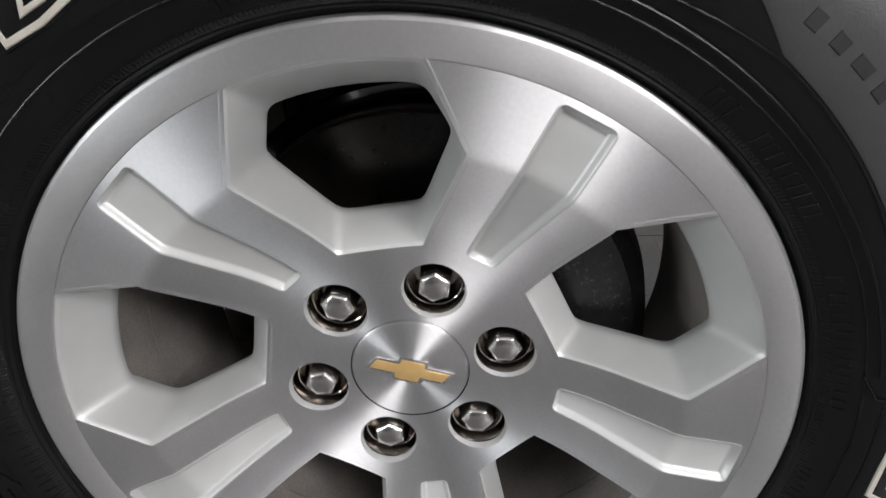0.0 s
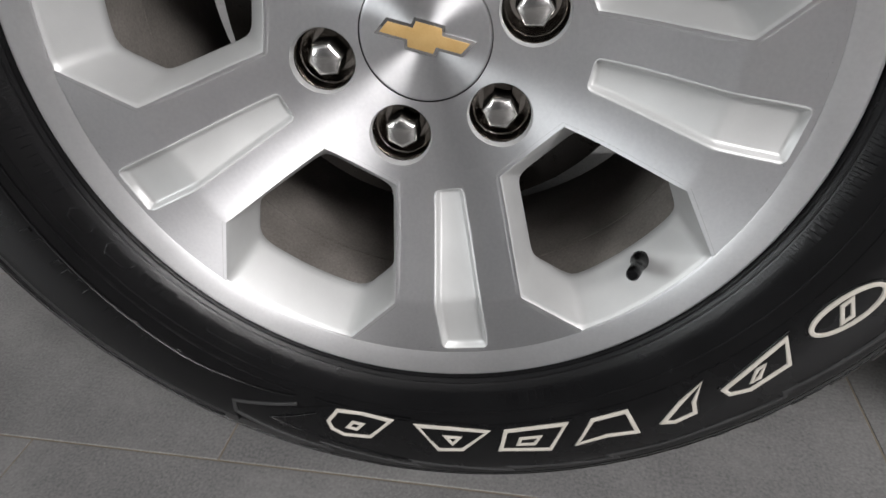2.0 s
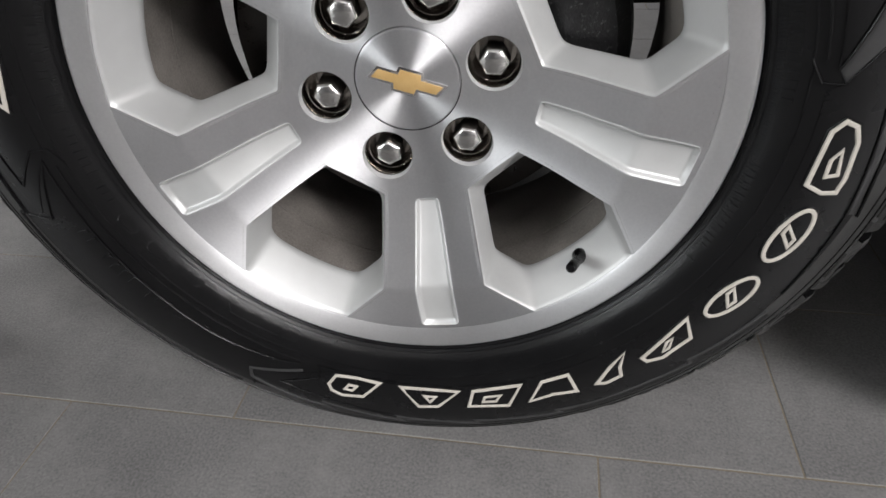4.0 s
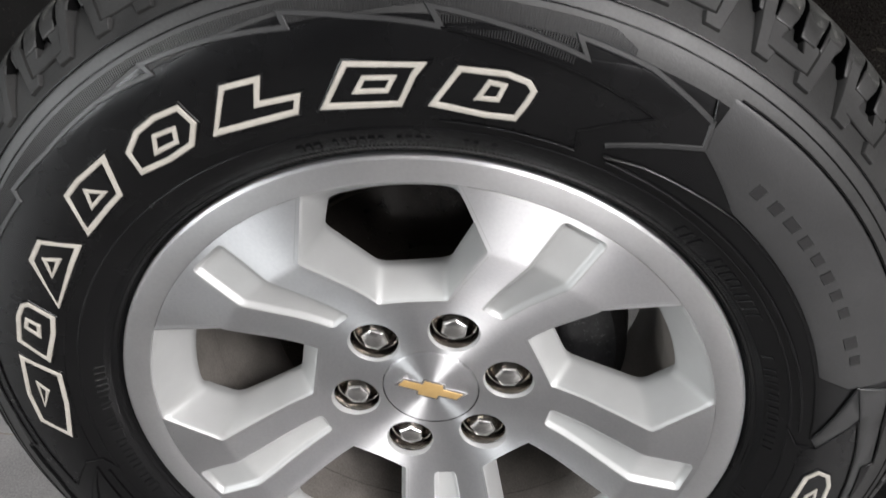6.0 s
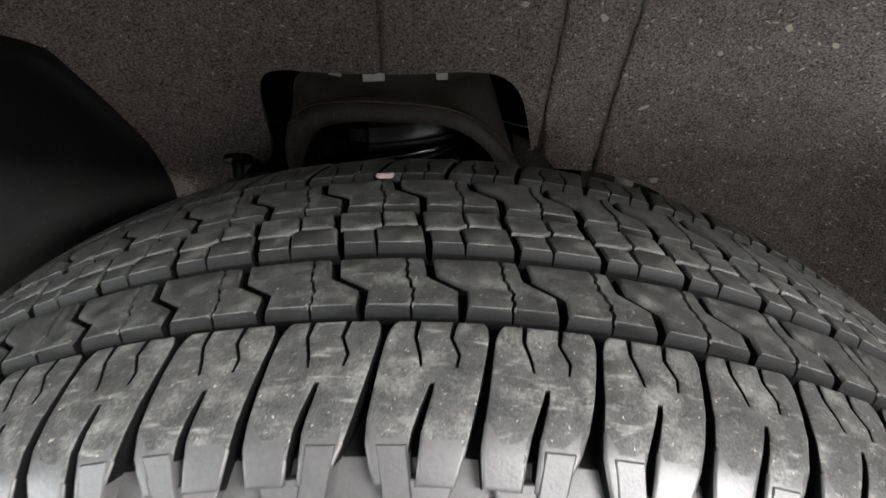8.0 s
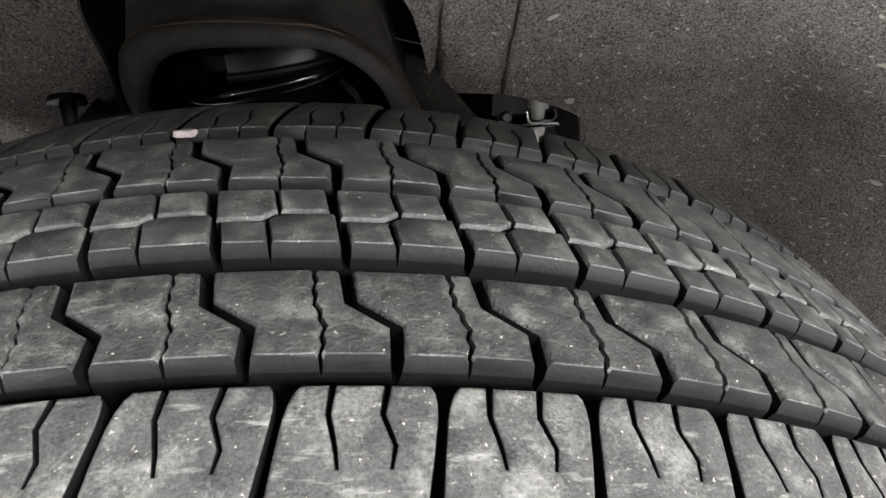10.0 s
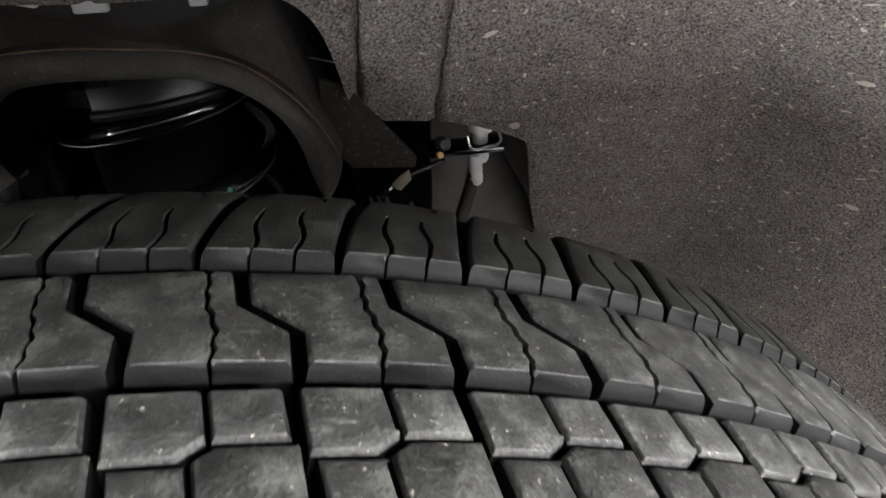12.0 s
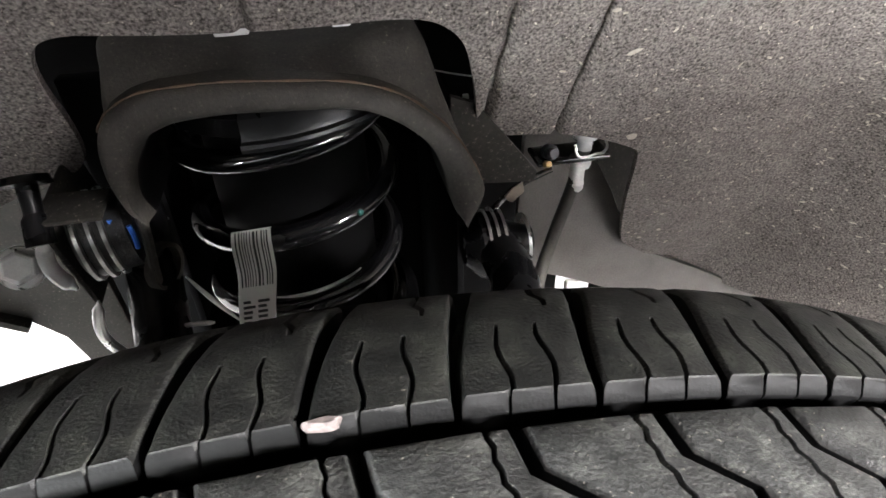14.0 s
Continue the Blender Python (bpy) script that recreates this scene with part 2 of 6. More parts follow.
# ---- building helpers ----
def part(name, bm, material, parent=None, label="", smooth=True, angle=32, second="", third=""):
    me = bpy.data.meshes.new(name)
    bm.normal_update()
    bm.to_mesh(me)
    bm.free()
    me.materials.append(M[material])
    if second:
        me.materials.append(M[second])
    if third:
        me.materials.append(M[third])
    if smooth:
        me.shade_smooth()
        me.set_sharp_from_angle(angle=radians(angle))
    ob = new(name, me)
    if parent is not None:
        ob.parent = parent
    if label:
        ob["label"] = label
    return ob


def base(name, m, label="", category="", group="", kind=""):
    ob = new(name)
    ob.empty_display_size = 0.05
    ob.matrix_world = m
    return tagged(ob, label, category, group, kind)


def polar(deg, y, r):
    a = radians(deg)
    return Vector((r * math.cos(a), y, r * math.sin(a)))


def lathe(profile, segs=192, start=0.0, sweep=360.0, bm=None):
    """Turn a profile of (y, r) round the axle."""
    bm = bm or bmesh.new()
    full = abs(sweep - 360) < 1e-6
    cols = []
    for i in range(segs if full else segs + 1):
        a = start + sweep * i / segs
        cols.append([bm.verts.new(polar(a, y, r)) for y, r in profile])
    for i in range(segs):
        p, q = cols[i], cols[(i + 1) % len(cols)]
        for k in range(len(profile) - 1):
            bm.faces.new((p[k], q[k], q[k + 1], p[k + 1]))
    return bm


def tube(points, radius, sides=10, bm=None, closed=False, cap=True):
    """A round tube along points; radius is a number or one per point."""
    bm = bm or bmesh.new()
    pts = [Vector(p) for p in points]
    rad = radius if isinstance(radius, (list, tuple)) else [radius] * len(pts)
    rings, up = [], Vector((0.31, 0.17, 0.93)).normalized()
    for i, p in enumerate(pts):
        d = (pts[min(i + 1, len(pts) - 1)] - pts[max(i - 1, 0)]).normalized()
        s = d.cross(up)
        if s.length < 1e-4:
            s = d.cross(Vector((1, 0, 0)))
        s.normalize()
        up = s.cross(d).normalized()
        rings.append([bm.verts.new(p + rad[i] * (math.cos(k * 2 * math.pi / sides) * s + math.sin(k * 2 * math.pi / sides) * up)) for k in range(sides)])
    for a, b in zip(rings, rings[1:]):
        for k in range(sides):
            bm.faces.new((a[k], a[(k + 1) % sides], b[(k + 1) % sides], b[k]))
    if cap:
        bm.faces.new(rings[0][::-1]), bm.faces.new(rings[-1])
    return bm


def disc_stack(profile, sides=32, turn=0.0, bm=None, m=None):
    """A closed turned body about its local z: rows of (z, radius)."""
    bm = bm or bmesh.new()
    m = m or Matrix()
    rings = []
    for z, r in profile:
        rings.append([bm.verts.new(m @ Vector((r * math.cos(turn + k * 2 * math.pi / sides), r * math.sin(turn + k * 2 * math.pi / sides), z))) for k in range(sides)])
    for a, b in zip(rings, rings[1:]):
        for k in range(sides):
            bm.faces.new((a[k], a[(k + 1) % sides], b[(k + 1) % sides], b[k]))
    bm.faces.new(rings[0][::-1]), bm.faces.new(rings[-1])
    return bm


def box(bm, lo, hi, bevel=0.0, m=None):
    made = bmesh.ops.create_cube(bm, size=1)["verts"]
    for v in made:
        v.co = Vector([lo[k] + (v.co[k] + 0.5) * (hi[k] - lo[k]) for k in range(3)])
    if bevel:
        edges = list({e for v in made for e in v.link_edges})
        out = bmesh.ops.bevel(bm, geom=edges, offset=bevel, segments=2, profile=0.5, affect="EDGES")
        made = list({v for f in out["faces"] for v in f.verts} | {v for v in made if v.is_valid})
    if m is not None:
        for v in made:
            v.co = m @ v.co
    return bm


def spline(points, per=8):
    """Catmull-Rom points through the given ones."""
    pts = [Vector(p) for p in points]
    pts = [2 * pts[0] - pts[1]] + pts + [2 * pts[-1] - pts[-2]]
    out = []
    for i in range(1, len(pts) - 2):
        a, b, c, d = pts[i - 1:i + 3]
        for k in range(per):
            t = k / per
            out.append(0.5 * (2 * b + (c - a) * t + (2 * a - 5 * b + 4 * c - d) * t * t + (3 * b - a - 3 * c + d) * t ** 3))
    return out + [pts[-2]]


def plate(outline, y0, y1, bevel=0.0, bm=None):
    """An upright plate: an outline of (x, z) with thickness from y0 to y1."""
    bm = bm or bmesh.new()
    f = bm.faces.new([bm.verts.new((x, y0, z)) for x, z in outline])
    made = bmesh.ops.extrude_face_region(bm, geom=[f])["geom"]
    for v in made:
        if isinstance(v, bmesh.types.BMVert):
            v.co.y = y1
    bmesh.ops.recalc_face_normals(bm, faces=bm.faces)
    if bevel:
        bmesh.ops.bevel(bm, geom=[e for e in bm.edges if len(e.link_faces) == 2 and e.calc_face_angle() > 0.6], offset=bevel, segments=2, profile=0.5, affect="EDGES")
    return bm


# ---- the road wheel ----
wheel = base("road_wheel", pose(0, 0, HUB), "truck wheel with silver alloy rim and dusty all-terrain tyre", "wheel")

# tyre: outer contour of (y, r) from the outer bead over the tread to the inner bead
OUT = [(-0.0395, 0.2470), (-0.0470, 0.2500), (-0.0560, 0.2570), (-0.0630, 0.2670), (-0.0685, 0.2780), (-0.0718, 0.2890), (-0.0728, 0.3010),
       (-0.0725, 0.3140), (-0.0708, 0.3280), (-0.0665, 0.3430), (-0.0600, 0.3560), (-0.0505, 0.3690), (-0.0405, 0.3800), (-0.0320, 0.3885), (-0.0215, 0.3940),
       (-0.0050, 0.3975), (0.0150, 0.3997), (0.0400, 0.4011), (0.0660, 0.4015)]
_half = spline([(y, r, 0) for y, r in OUT], 10)
_cont = [(p.x, p.y) for p in _half] + [(2 * YC - p.x, p.y) for p in reversed(_half[:-1])]
_len = [0.0]
for (ya, ra), (yb, rb) in zip(_cont, _cont[1:]):
    _len.append(_len[-1] + math.hypot(yb - ya, rb - ra))
_len, _cy, _cr = np.array(_len), np.array([c[0] for c in _cont]), np.array([c[1] for c in _cont])
_sy = int(np.argmin(_cy[:len(_cy) // 2]))             # the widest point of the outer wall


def s_y(y):
    """Arc length on the tread at a place across it."""
    k = slice(_sy, len(_cy) - _sy)
    return float(np.interp(y, _cy[k], _len[k]))


def s_r(r):
    """Arc length on the outer wall at a radius."""
    k = slice(0, len(_half))
    return float(np.interp(r, _cr[k], _len[k]))


def on_tyre(deg, s, h=0.0):
    """A point of the tyre: angle, arc length over the contour, height over it."""
    y, r = np.interp(s, _len, _cy), np.interp(s, _len, _cr)
    dy, dr = np.interp(s + 2e-4, _len, _cy) - np.interp(s - 2e-4, _len, _cy), np.interp(s + 2e-4, _len, _cr) - np.interp(s - 2e-4, _len, _cr)
    q = math.hypot(dy, dr) or 1.0
    p = polar(deg, y - h * dr / q, r + h * dy / q)
    if p.z < 0.0012 - HUB:
        p.z = 0.0012 - HUB + 0.0005 * h
    return p


def shrink(poly, d, soft=None):
    """Offset a counter-clockwise outline inwards by d, times a share per corner."""
    out, n = [], len(poly)
    for i in range(n):
        (ax, ay), (bx, by), (cx, cy) = poly[i - 1], poly[i], poly[(i + 1) % n]
        ux, uy, vx, vy = bx - ax, by - ay, cx - bx, cy - by
        lu, lv = math.hypot(ux, uy) or 1e-9, math.hypot(vx, vy) or 1e-9
        nx, ny = -uy / lu - vy / lv, ux / lu + vx / lv
        dot = max(0.35, 1 + (ux * vx + uy * vy) / lu / lv)
        e = d * (soft[i] if soft else 1)
        out.append((bx + e * nx / dot, by + e * ny / dot))
    return out


def contains(x, y, poly):
    hit = False
    for (ax, ay), (bx, by) in zip(poly, poly[1:] + poly[:1]):
        if (ay > y) != (by > y) and x < ax + (y - ay) / (by - ay) * (bx - ax):
            hit = not hit
    return hit


def raised(bm, poly, low, high, edge=0.0007, taper=0.0, rad=0.4, fine=0.0, worn=False, soft=None, split=None, chamfer=None):
    """A raised island on the tyre: an outline of (degrees, s)."""
    k = radians(1) * rad
    flat = [(a * k, s) for a, s in poly]
    area = sum(p[0] * q[1] - q[0] * p[1] for p, q in zip(flat, flat[1:] + flat[:1]))
    soft = list(soft) if soft else [1.0] * len(flat)
    if area <= 0:
        flat, soft = flat[::-1], soft[::-1]
    foot, lip, top = shrink(flat, -taper), flat, shrink(flat, edge)
    steps = [(foot, low), (lip, high - edge), (top, high)]
    if worn:
        top = shrink(flat, edge * 1.6, soft)
        steps = [(foot, low), (lip, high - edge), (shrink(flat, 0.28 * edge, soft), high - 0.34 * edge), (shrink(flat, edge, soft), high - 0.05 * edge), (top, high)]
    ends = min(p[1] for p in flat), max(p[1] for p in flat)
    if chamfer:
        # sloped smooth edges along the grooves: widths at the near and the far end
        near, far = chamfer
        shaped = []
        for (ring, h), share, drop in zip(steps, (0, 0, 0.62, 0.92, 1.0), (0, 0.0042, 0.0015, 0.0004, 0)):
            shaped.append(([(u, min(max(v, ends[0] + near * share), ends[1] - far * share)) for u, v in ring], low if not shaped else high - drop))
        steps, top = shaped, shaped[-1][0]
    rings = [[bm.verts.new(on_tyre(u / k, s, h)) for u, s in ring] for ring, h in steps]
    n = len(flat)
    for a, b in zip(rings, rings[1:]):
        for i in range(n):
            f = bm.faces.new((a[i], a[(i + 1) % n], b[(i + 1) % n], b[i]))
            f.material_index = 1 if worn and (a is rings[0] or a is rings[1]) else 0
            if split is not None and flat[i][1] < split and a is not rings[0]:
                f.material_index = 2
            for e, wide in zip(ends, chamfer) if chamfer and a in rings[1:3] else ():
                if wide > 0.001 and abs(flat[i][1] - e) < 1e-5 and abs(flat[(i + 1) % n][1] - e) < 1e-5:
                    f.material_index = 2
    if not fine:
        bm.faces.new(rings[-1])
        return
    # fill the top with small faces that follow the tyre's curve
    lo = [min(p[i] for p in top) for i in (0, 1)]
    hi = [max(p[i] for p in top) for i in (0, 1)]
    pts = [Vector(p) for p in top]
    for i in range(1, int((hi[0] - lo[0]) / fine) + 1):
        for j in range(1, int((hi[1] - lo[1]) / fine) + 1):
            x, y = lo[0] + (i - 0.5 + 0.13 * (j % 2)) * fine, lo[1] + (j - 0.5) * fine
            if contains(x, y, top) and min((Vector((x, y)) - p).length for p in pts[:n]) > 0.35 * fine:
                pts.append(Vector((x, y)))
    out_v, _, out_f, orig, _, _ = delaunay_2d_cdt(pts, [], [list(range(n))], 1, 1e-7)
    made = []
    for v, o in zip(out_v, orig):
        first = [q for q in o if q < n]
        made.append(rings[-1][first[0]] if first else bm.verts.new(on_tyre(v.x / k, v.y, high)))
    for f in out_f:
        if len({made[i] for i in f}) == len(f):
            g = bm.faces.new([made[i] for i in f])
            if split is not None and sum(out_v[i].y for i in f) / len(f) < split:
                g.material_index = 2                 # below the worn edge


def all_round(bm, count, lift=0.0):
    """Copies of one block all round the axle in one mesh."""
    bm.verts.index_update()
    co = np.array([v.co for v in bm.verts])
    fa = [[v.index for v in f.verts] for f in bm.faces]
    kinds = [f.material_index for f in bm.faces]
    bm.free()
    verts, faces = [], []
    for k in range(count):
        a, grow = 2 * math.pi * k / count, 1 + lift * random.uniform(-1, 1) / 0.4
        x, z = co[:, 0] * grow, co[:, 2] * grow
        block = np.stack([x * math.cos(a) - z * math.sin(a), co[:, 1], x * math.sin(a) + z * math.cos(a)], 1)
        block[:, 2] = np.maximum(block[:, 2], 0.0012 - HUB)
        faces += [[i + len(verts) for i in f] for f in fa]
        verts += block.tolist()
    me = bpy.data.meshes.new("ring")
    me.from_pydata(verts, [], faces)
    out = bmesh.new()
    out.from_mesh(me)
    bpy.data.meshes.remove(me)
    for f, k in zip(out.faces, kinds * count):
        f.material_index = k
    return out


def stroke(bm, path, width, low, high, closed=True, edge=0.0004, rad=0.3):
    """A raised line along a path of (degrees, s)."""
    k = radians(1) * rad
    p = [(a * k, s) for a, s in path]
    n = len(p)
    sides = []
    for i in range(n):
        a = p[i - 1] if closed or i else p[i]
        c = p[(i + 1) % n] if closed or i < n - 1 else p[i]
        b = p[i]
        ux, uy, vx, vy = b[0] - a[0], b[1] - a[1], c[0] - b[0], c[1] - b[1]
        lu, lv = math.hypot(ux, uy), math.hypot(vx, vy)
        if lu < 1e-9:
            ux, uy, lu = vx, vy, lv
        if lv < 1e-9:
            vx, vy, lv = ux, uy, lu
        nx, ny = -uy / lu - vy / lv, ux / lu + vx / lv
        dot = max(0.4, 1 + (ux * vx + uy * vy) / lu / lv)
        sides.append((b, (nx / dot, ny / dot)))
    w = width / 2
    rows = [[bm.verts.new(on_tyre((b[0] + o * m[0]) / k, b[1] + o * m[1], h)) for b, m in sides]
            for o, h in ((-w - 0.0002, low), (-w, high - edge), (-w + edge, high), (w - edge, high), (w, high - edge), (w + 0.0002, low))]
    for i in range(n if closed else n - 1):
        j = (i + 1) % n
        for a, b in zip(rows, rows[1:]):
            bm.faces.new((a[i], a[j], b[j], b[i]))
    if not closed:
        bm.faces.new([r[0] for r in rows]), bm.faces.new([r[-1] for r in reversed(rows)])


PITCH = 360 / 74
DEPTH = 0.0085

# body of the tyre: walls at full height, the tread sunk to the bottom of its grooves
prof = []
s0, s1, s00 = s_y(-0.030), s_y(2 * YC + 0.034), s_y(-0.0610)
SINK = [(s_y(y), d) for y, d in ((-0.0610, 0.0), (-0.0570, 0.0014), (-0.0510, 0.0028), (-0.0440, 0.0042), (-0.0370, 0.0060), (-0.0300, DEPTH))]
for s in np.concatenate([np.linspace(0, s00 - 0.001, 46), np.linspace(s00, s0, 14), np.linspace(s0 + 0.003, s1 - 0.003, 40), np.linspace(s1, s1 + 0.009, 5), np.linspace(s1 + 0.012, _len[-1], 40)]):
    f = float(np.interp(s, [p[0] for p in SINK], [p[1] for p in SINK])) * min(1.0, max(0.0, (s1 + 0.009 - s) / 0.009))
    prof.append((s, -f))
SEG = 304


def skin(rows):
    bm = bmesh.new()
    cols = [[bm.verts.new(on_tyre(360 * i / SEG, s, h)) for s, h in rows] for i in range(SEG)]
    for i in range(SEG):
        p, q = cols[i], cols[(i + 1) % SEG]
        for k in range(len(rows) - 1):
            bm.faces.new((p[k], q[k], q[k + 1], p[k + 1]))
    return bm


# shoulder grey starts low, so it also paints the inner band's sheen
cut, brink = s_r(0.3350), s_y(-0.0330)
tyre = part("tyre", skin([p for p in prof if p[0] < cut] + [(cut, 0.0)]), "rubber", wheel, "black all-terrain tyre with cream outlined marks", angle=50)
part("shoulder_wall", skin([(cut, 0.0)] + [p for p in prof if cut < p[0] <= brink]), "shoulder", tyre, "dusty shoulder wall, inner band's sheen painted in", angle=50)
part("tread_base", skin([[p for p in prof if p[0] <= brink][-1]] + [p for p in prof if p[0] > brink]), "tread_wall", tyre, "groove floor, shade painted black", angle=50)

W1 = 0.19       # half width of a cross slot in degrees
SIPE = 0.045    # half width of a fine sipe in degrees


def line(points, y):
    """Angle of a slot's middle line at y, along (y, degrees) points."""
    return float(np.interp(y, [p[0] for p in points], [p[1] for p in points]))


def wavy(points, y0, y1, amp, n):
    """A zigzag line of (degrees, y)."""
    out = []
    for i in range(n + 1):
        y = y0 + (y1 - y0) * i / n
        out.append((line(points, y) + (amp if i % 2 else -amp) * (0 < i < n), y))
    return out


def rib(name, y0, y1, phase, bends, sipe_amp, sipes):
    """A rib of blocks: slot line by bends [(v, degrees off)], with zigzag sipes at the given shares of the pitch."""
    bm = bmesh.new()
    slot = [(y0 + v * (y1 - y0), d) for v, d in bends]
    for a0 in (phase,):
        ys = [p[0] for p in slot]
        left = [(line(slot, y) + a0 + PITCH - W1, y) for y in ys]
        right = [(line(slot, y) + a0 + W1, y) for y in ys]
        cuts = [right]
        for share in sipes:
            w = wavy([(y, d) for y, d in slot], y0, y1, sipe_amp, 12)
            cuts.append([(a + a0 + share * PITCH - 0.75 * (a - line(slot, y0)), y) for a, y in w])
        cuts.append(left)
        for i in range(len(cuts) - 1):
            lo = [(a + (SIPE if i else 0), y) for a, y in cuts[i]]
            hi = [(a - (SIPE if i < len(cuts) - 2 else 0), y) for a, y in cuts[i + 1]]
            ease = [1.0 if not i else 0.25] * len(lo) + [1.0 if i == len(cuts) - 2 else 0.25] * len(hi)
            for k in (0, len(lo) - 1, len(lo), len(ease) - 1):
                ease[k] = max(ease[k], 0.7)
            raised(bm, [(a, s_y(y)) for a, y in lo] + [(a, s_y(y)) for a, y in reversed(hi)], -DEPTH - 0.001, 0.0, 0.0012, 0.0008, fine=0.009, worn=True, soft=ease, chamfer=(0.0022, 0.0012))
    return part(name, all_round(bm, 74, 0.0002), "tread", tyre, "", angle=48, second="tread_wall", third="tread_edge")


rib("tread_rib", 0.0140, 0.0440, 85.95, [(0, 0), (0.36, 0.0), (0.62, 1.55), (1, 1.8)], 0.24, [0.5])
rib("tread_rib", 0.0848, 0.1165, 88.30, [(0, 0), (0.36, 0.1), (0.64, 1.75), (1, 2.0)], 0.24, [0.5])

# middle rib: two rows parted by a fine kinked line, each with a short straight sipe
def kink(u):
    return 0.0667 - 0.0034 * (min(1.0, max(0.0, (u - 0.47) / 0.13)) - 0.5)


bm = bmesh.new()
for y0, y1, d0, d1, cut in ((0.0526, None, 0.0, 0.30, 0.59), (None, 0.0808, 0.50, 0.8, 0.46)):
    gap = 0.0003 if y1 is None else -0.0003
    for u, v in ((0.0, cut), (cut, 1.0)):
        lo, hi = (u * PITCH + (SIPE if u else W1)) / PITCH, (v * PITCH - (SIPE if v < 1 else W1)) / PITCH
        us = sorted({lo, hi} | {k for k in (0.47, 0.535, 0.60) if lo < k < hi})
        seam = [(87.75 + k * PITCH + (d1 if y1 is None else d0), kink(k) - gap) for k in us]
        if y1 is None:
            out = [(87.75 + lo * PITCH + d0, y0), (87.75 + hi * PITCH + d0, y0)] + seam[::-1]
        else:
            out = seam + [(87.75 + hi * PITCH + d1, y1), (87.75 + lo * PITCH + d1, y1)]
        raised(bm, [(a, s_y(y)) for a, y in out], -DEPTH - 0.001, 0.0, 0.0007, 0.0006, fine=0.009, worn=True, chamfer=(0.0022, 0.0) if y1 is None else (0.0, 0.0012))
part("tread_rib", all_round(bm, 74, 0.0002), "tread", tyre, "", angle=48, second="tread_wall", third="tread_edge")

# inner shoulder: slanted slots that widen inwards, two wavy sipes from the groove and a short hooked one from the far side
bm = bmesh.new()
lines = [(0.1220, 0.0), (0.1285, -0.06), (0.1346, -0.22), (0.1424, -0.48), (0.1529, -0.88), (0.162, -1.38), (0.176, -2.0)]
ys = [0.1220, 0.126, 0.131, 0.136, 0.143, 0.150, 0.157, 0.163, 0.168, 0.172, 0.176]
at = lambda u, y: 86.98 + line(lines, y) + u * PITCH
half = lambda y: float(np.interp(y, (0.122, 0.140, 0.152, 0.176), (0.13, 0.16, 0.27, 0.36)))
out = [(at(0, y) + half(y), y) for y in ys]
soft = [0.8] * len(ys)
hook = [(0.176, 0.05), (0.168, 0.07), (0.161, 0.07), (0.157, 0.05), (0.1545, 0.02)]
out += [(at(0.40, y) - w - 26 * (0.176 - y) * (y < 0.160), y) for y, w in hook] + [(at(0.40, y) + w - 26 * (0.176 - y) * (y < 0.160), y) for y, w in reversed(hook)]
soft += [0.3] * (2 * len(hook))
out += [(at(1, y) - half(y), y) for y in reversed(ys)]
soft += [0.8] * len(ys)
slit = [(0.1220, 0.055), (0.1255, 0.05), (0.1290, 0.05), (0.1325, 0.05), (0.1360, 0.05), (0.1395, 0.05), (0.1430, 0.04), (0.1465, 0.015)]
for u in (0.64, 0.31):
    wave = lambda y: 86.98 + u * PITCH - 0.05 + 0.12 * math.sin((y - 0.122) * 330 + 4 * u) - 9 * (y - 0.122)
    out += [(wave(y) + w, y) for y, w in slit] + [(wave(y) - w, y) for y, w in reversed(slit)]
    soft += [0.25] * (2 * len(slit))
raised(bm, [(a, s_y(y)) for a, y in out], -DEPTH - 0.001, 0.0, 0.0012, 0.0006, fine=0.007, worn=True, soft=soft, chamfer=(0.0032, 0.0))
part("tread_rib", all_round(bm, 74, 0.0002), "tread_inner", tyre, "darker inner shoulder blocks", angle=48, second="tread_wall", third="tread_edge")

# pale scuffs on the inner shoulder's edge
for c, w in ((91.2, 0.55),):
    bm = bmesh.new()
    raised(bm, [(c + w * math.cos(t) * (1 + 0.15 * math.sin(5 * t)), s_y(0.1243 + 0.0011 * math.sin(t) * (1 + 0.2 * math.cos(3 * t)))) for t in np.linspace(0, 2 * math.pi, 19)[:-1]], -0.002, 0.0003, 0.0003, 0.0004)
    part("scuff", bm, "scuff", tyre, "pinkish pale scuff")

# outer shoulder: blocks with two fine slits from the groove side and a notch from the wall side;
# the slots end by turns narrow, inside a bracket, and wide, between two brackets
bm = bmesh.new()
lines = [(-0.0405, 1.09), (-0.033, 0.93), (-0.020, 0.55), (0.0075, 0.0)]
NARROW = [(-0.0405, 0.55), (-0.0360, 0.36), (-0.033, 0.27), (-0.027, 0.22), (-0.018, 0.18), (-0.008, 0.14), (0.0, 0.13), (0.0035, 0.18), (0.0062, 0.28), (0.0080, 0.46)]
WIDE = [(-0.0405, 1.00), (-0.0360, 0.64), (-0.033, 0.44), (-0.027, 0.28), (-0.018, 0.20), (-0.008, 0.14), (0.0, 0.13), (0.0035, 0.18), (0.0062, 0.28), (0.0080, 0.46)]
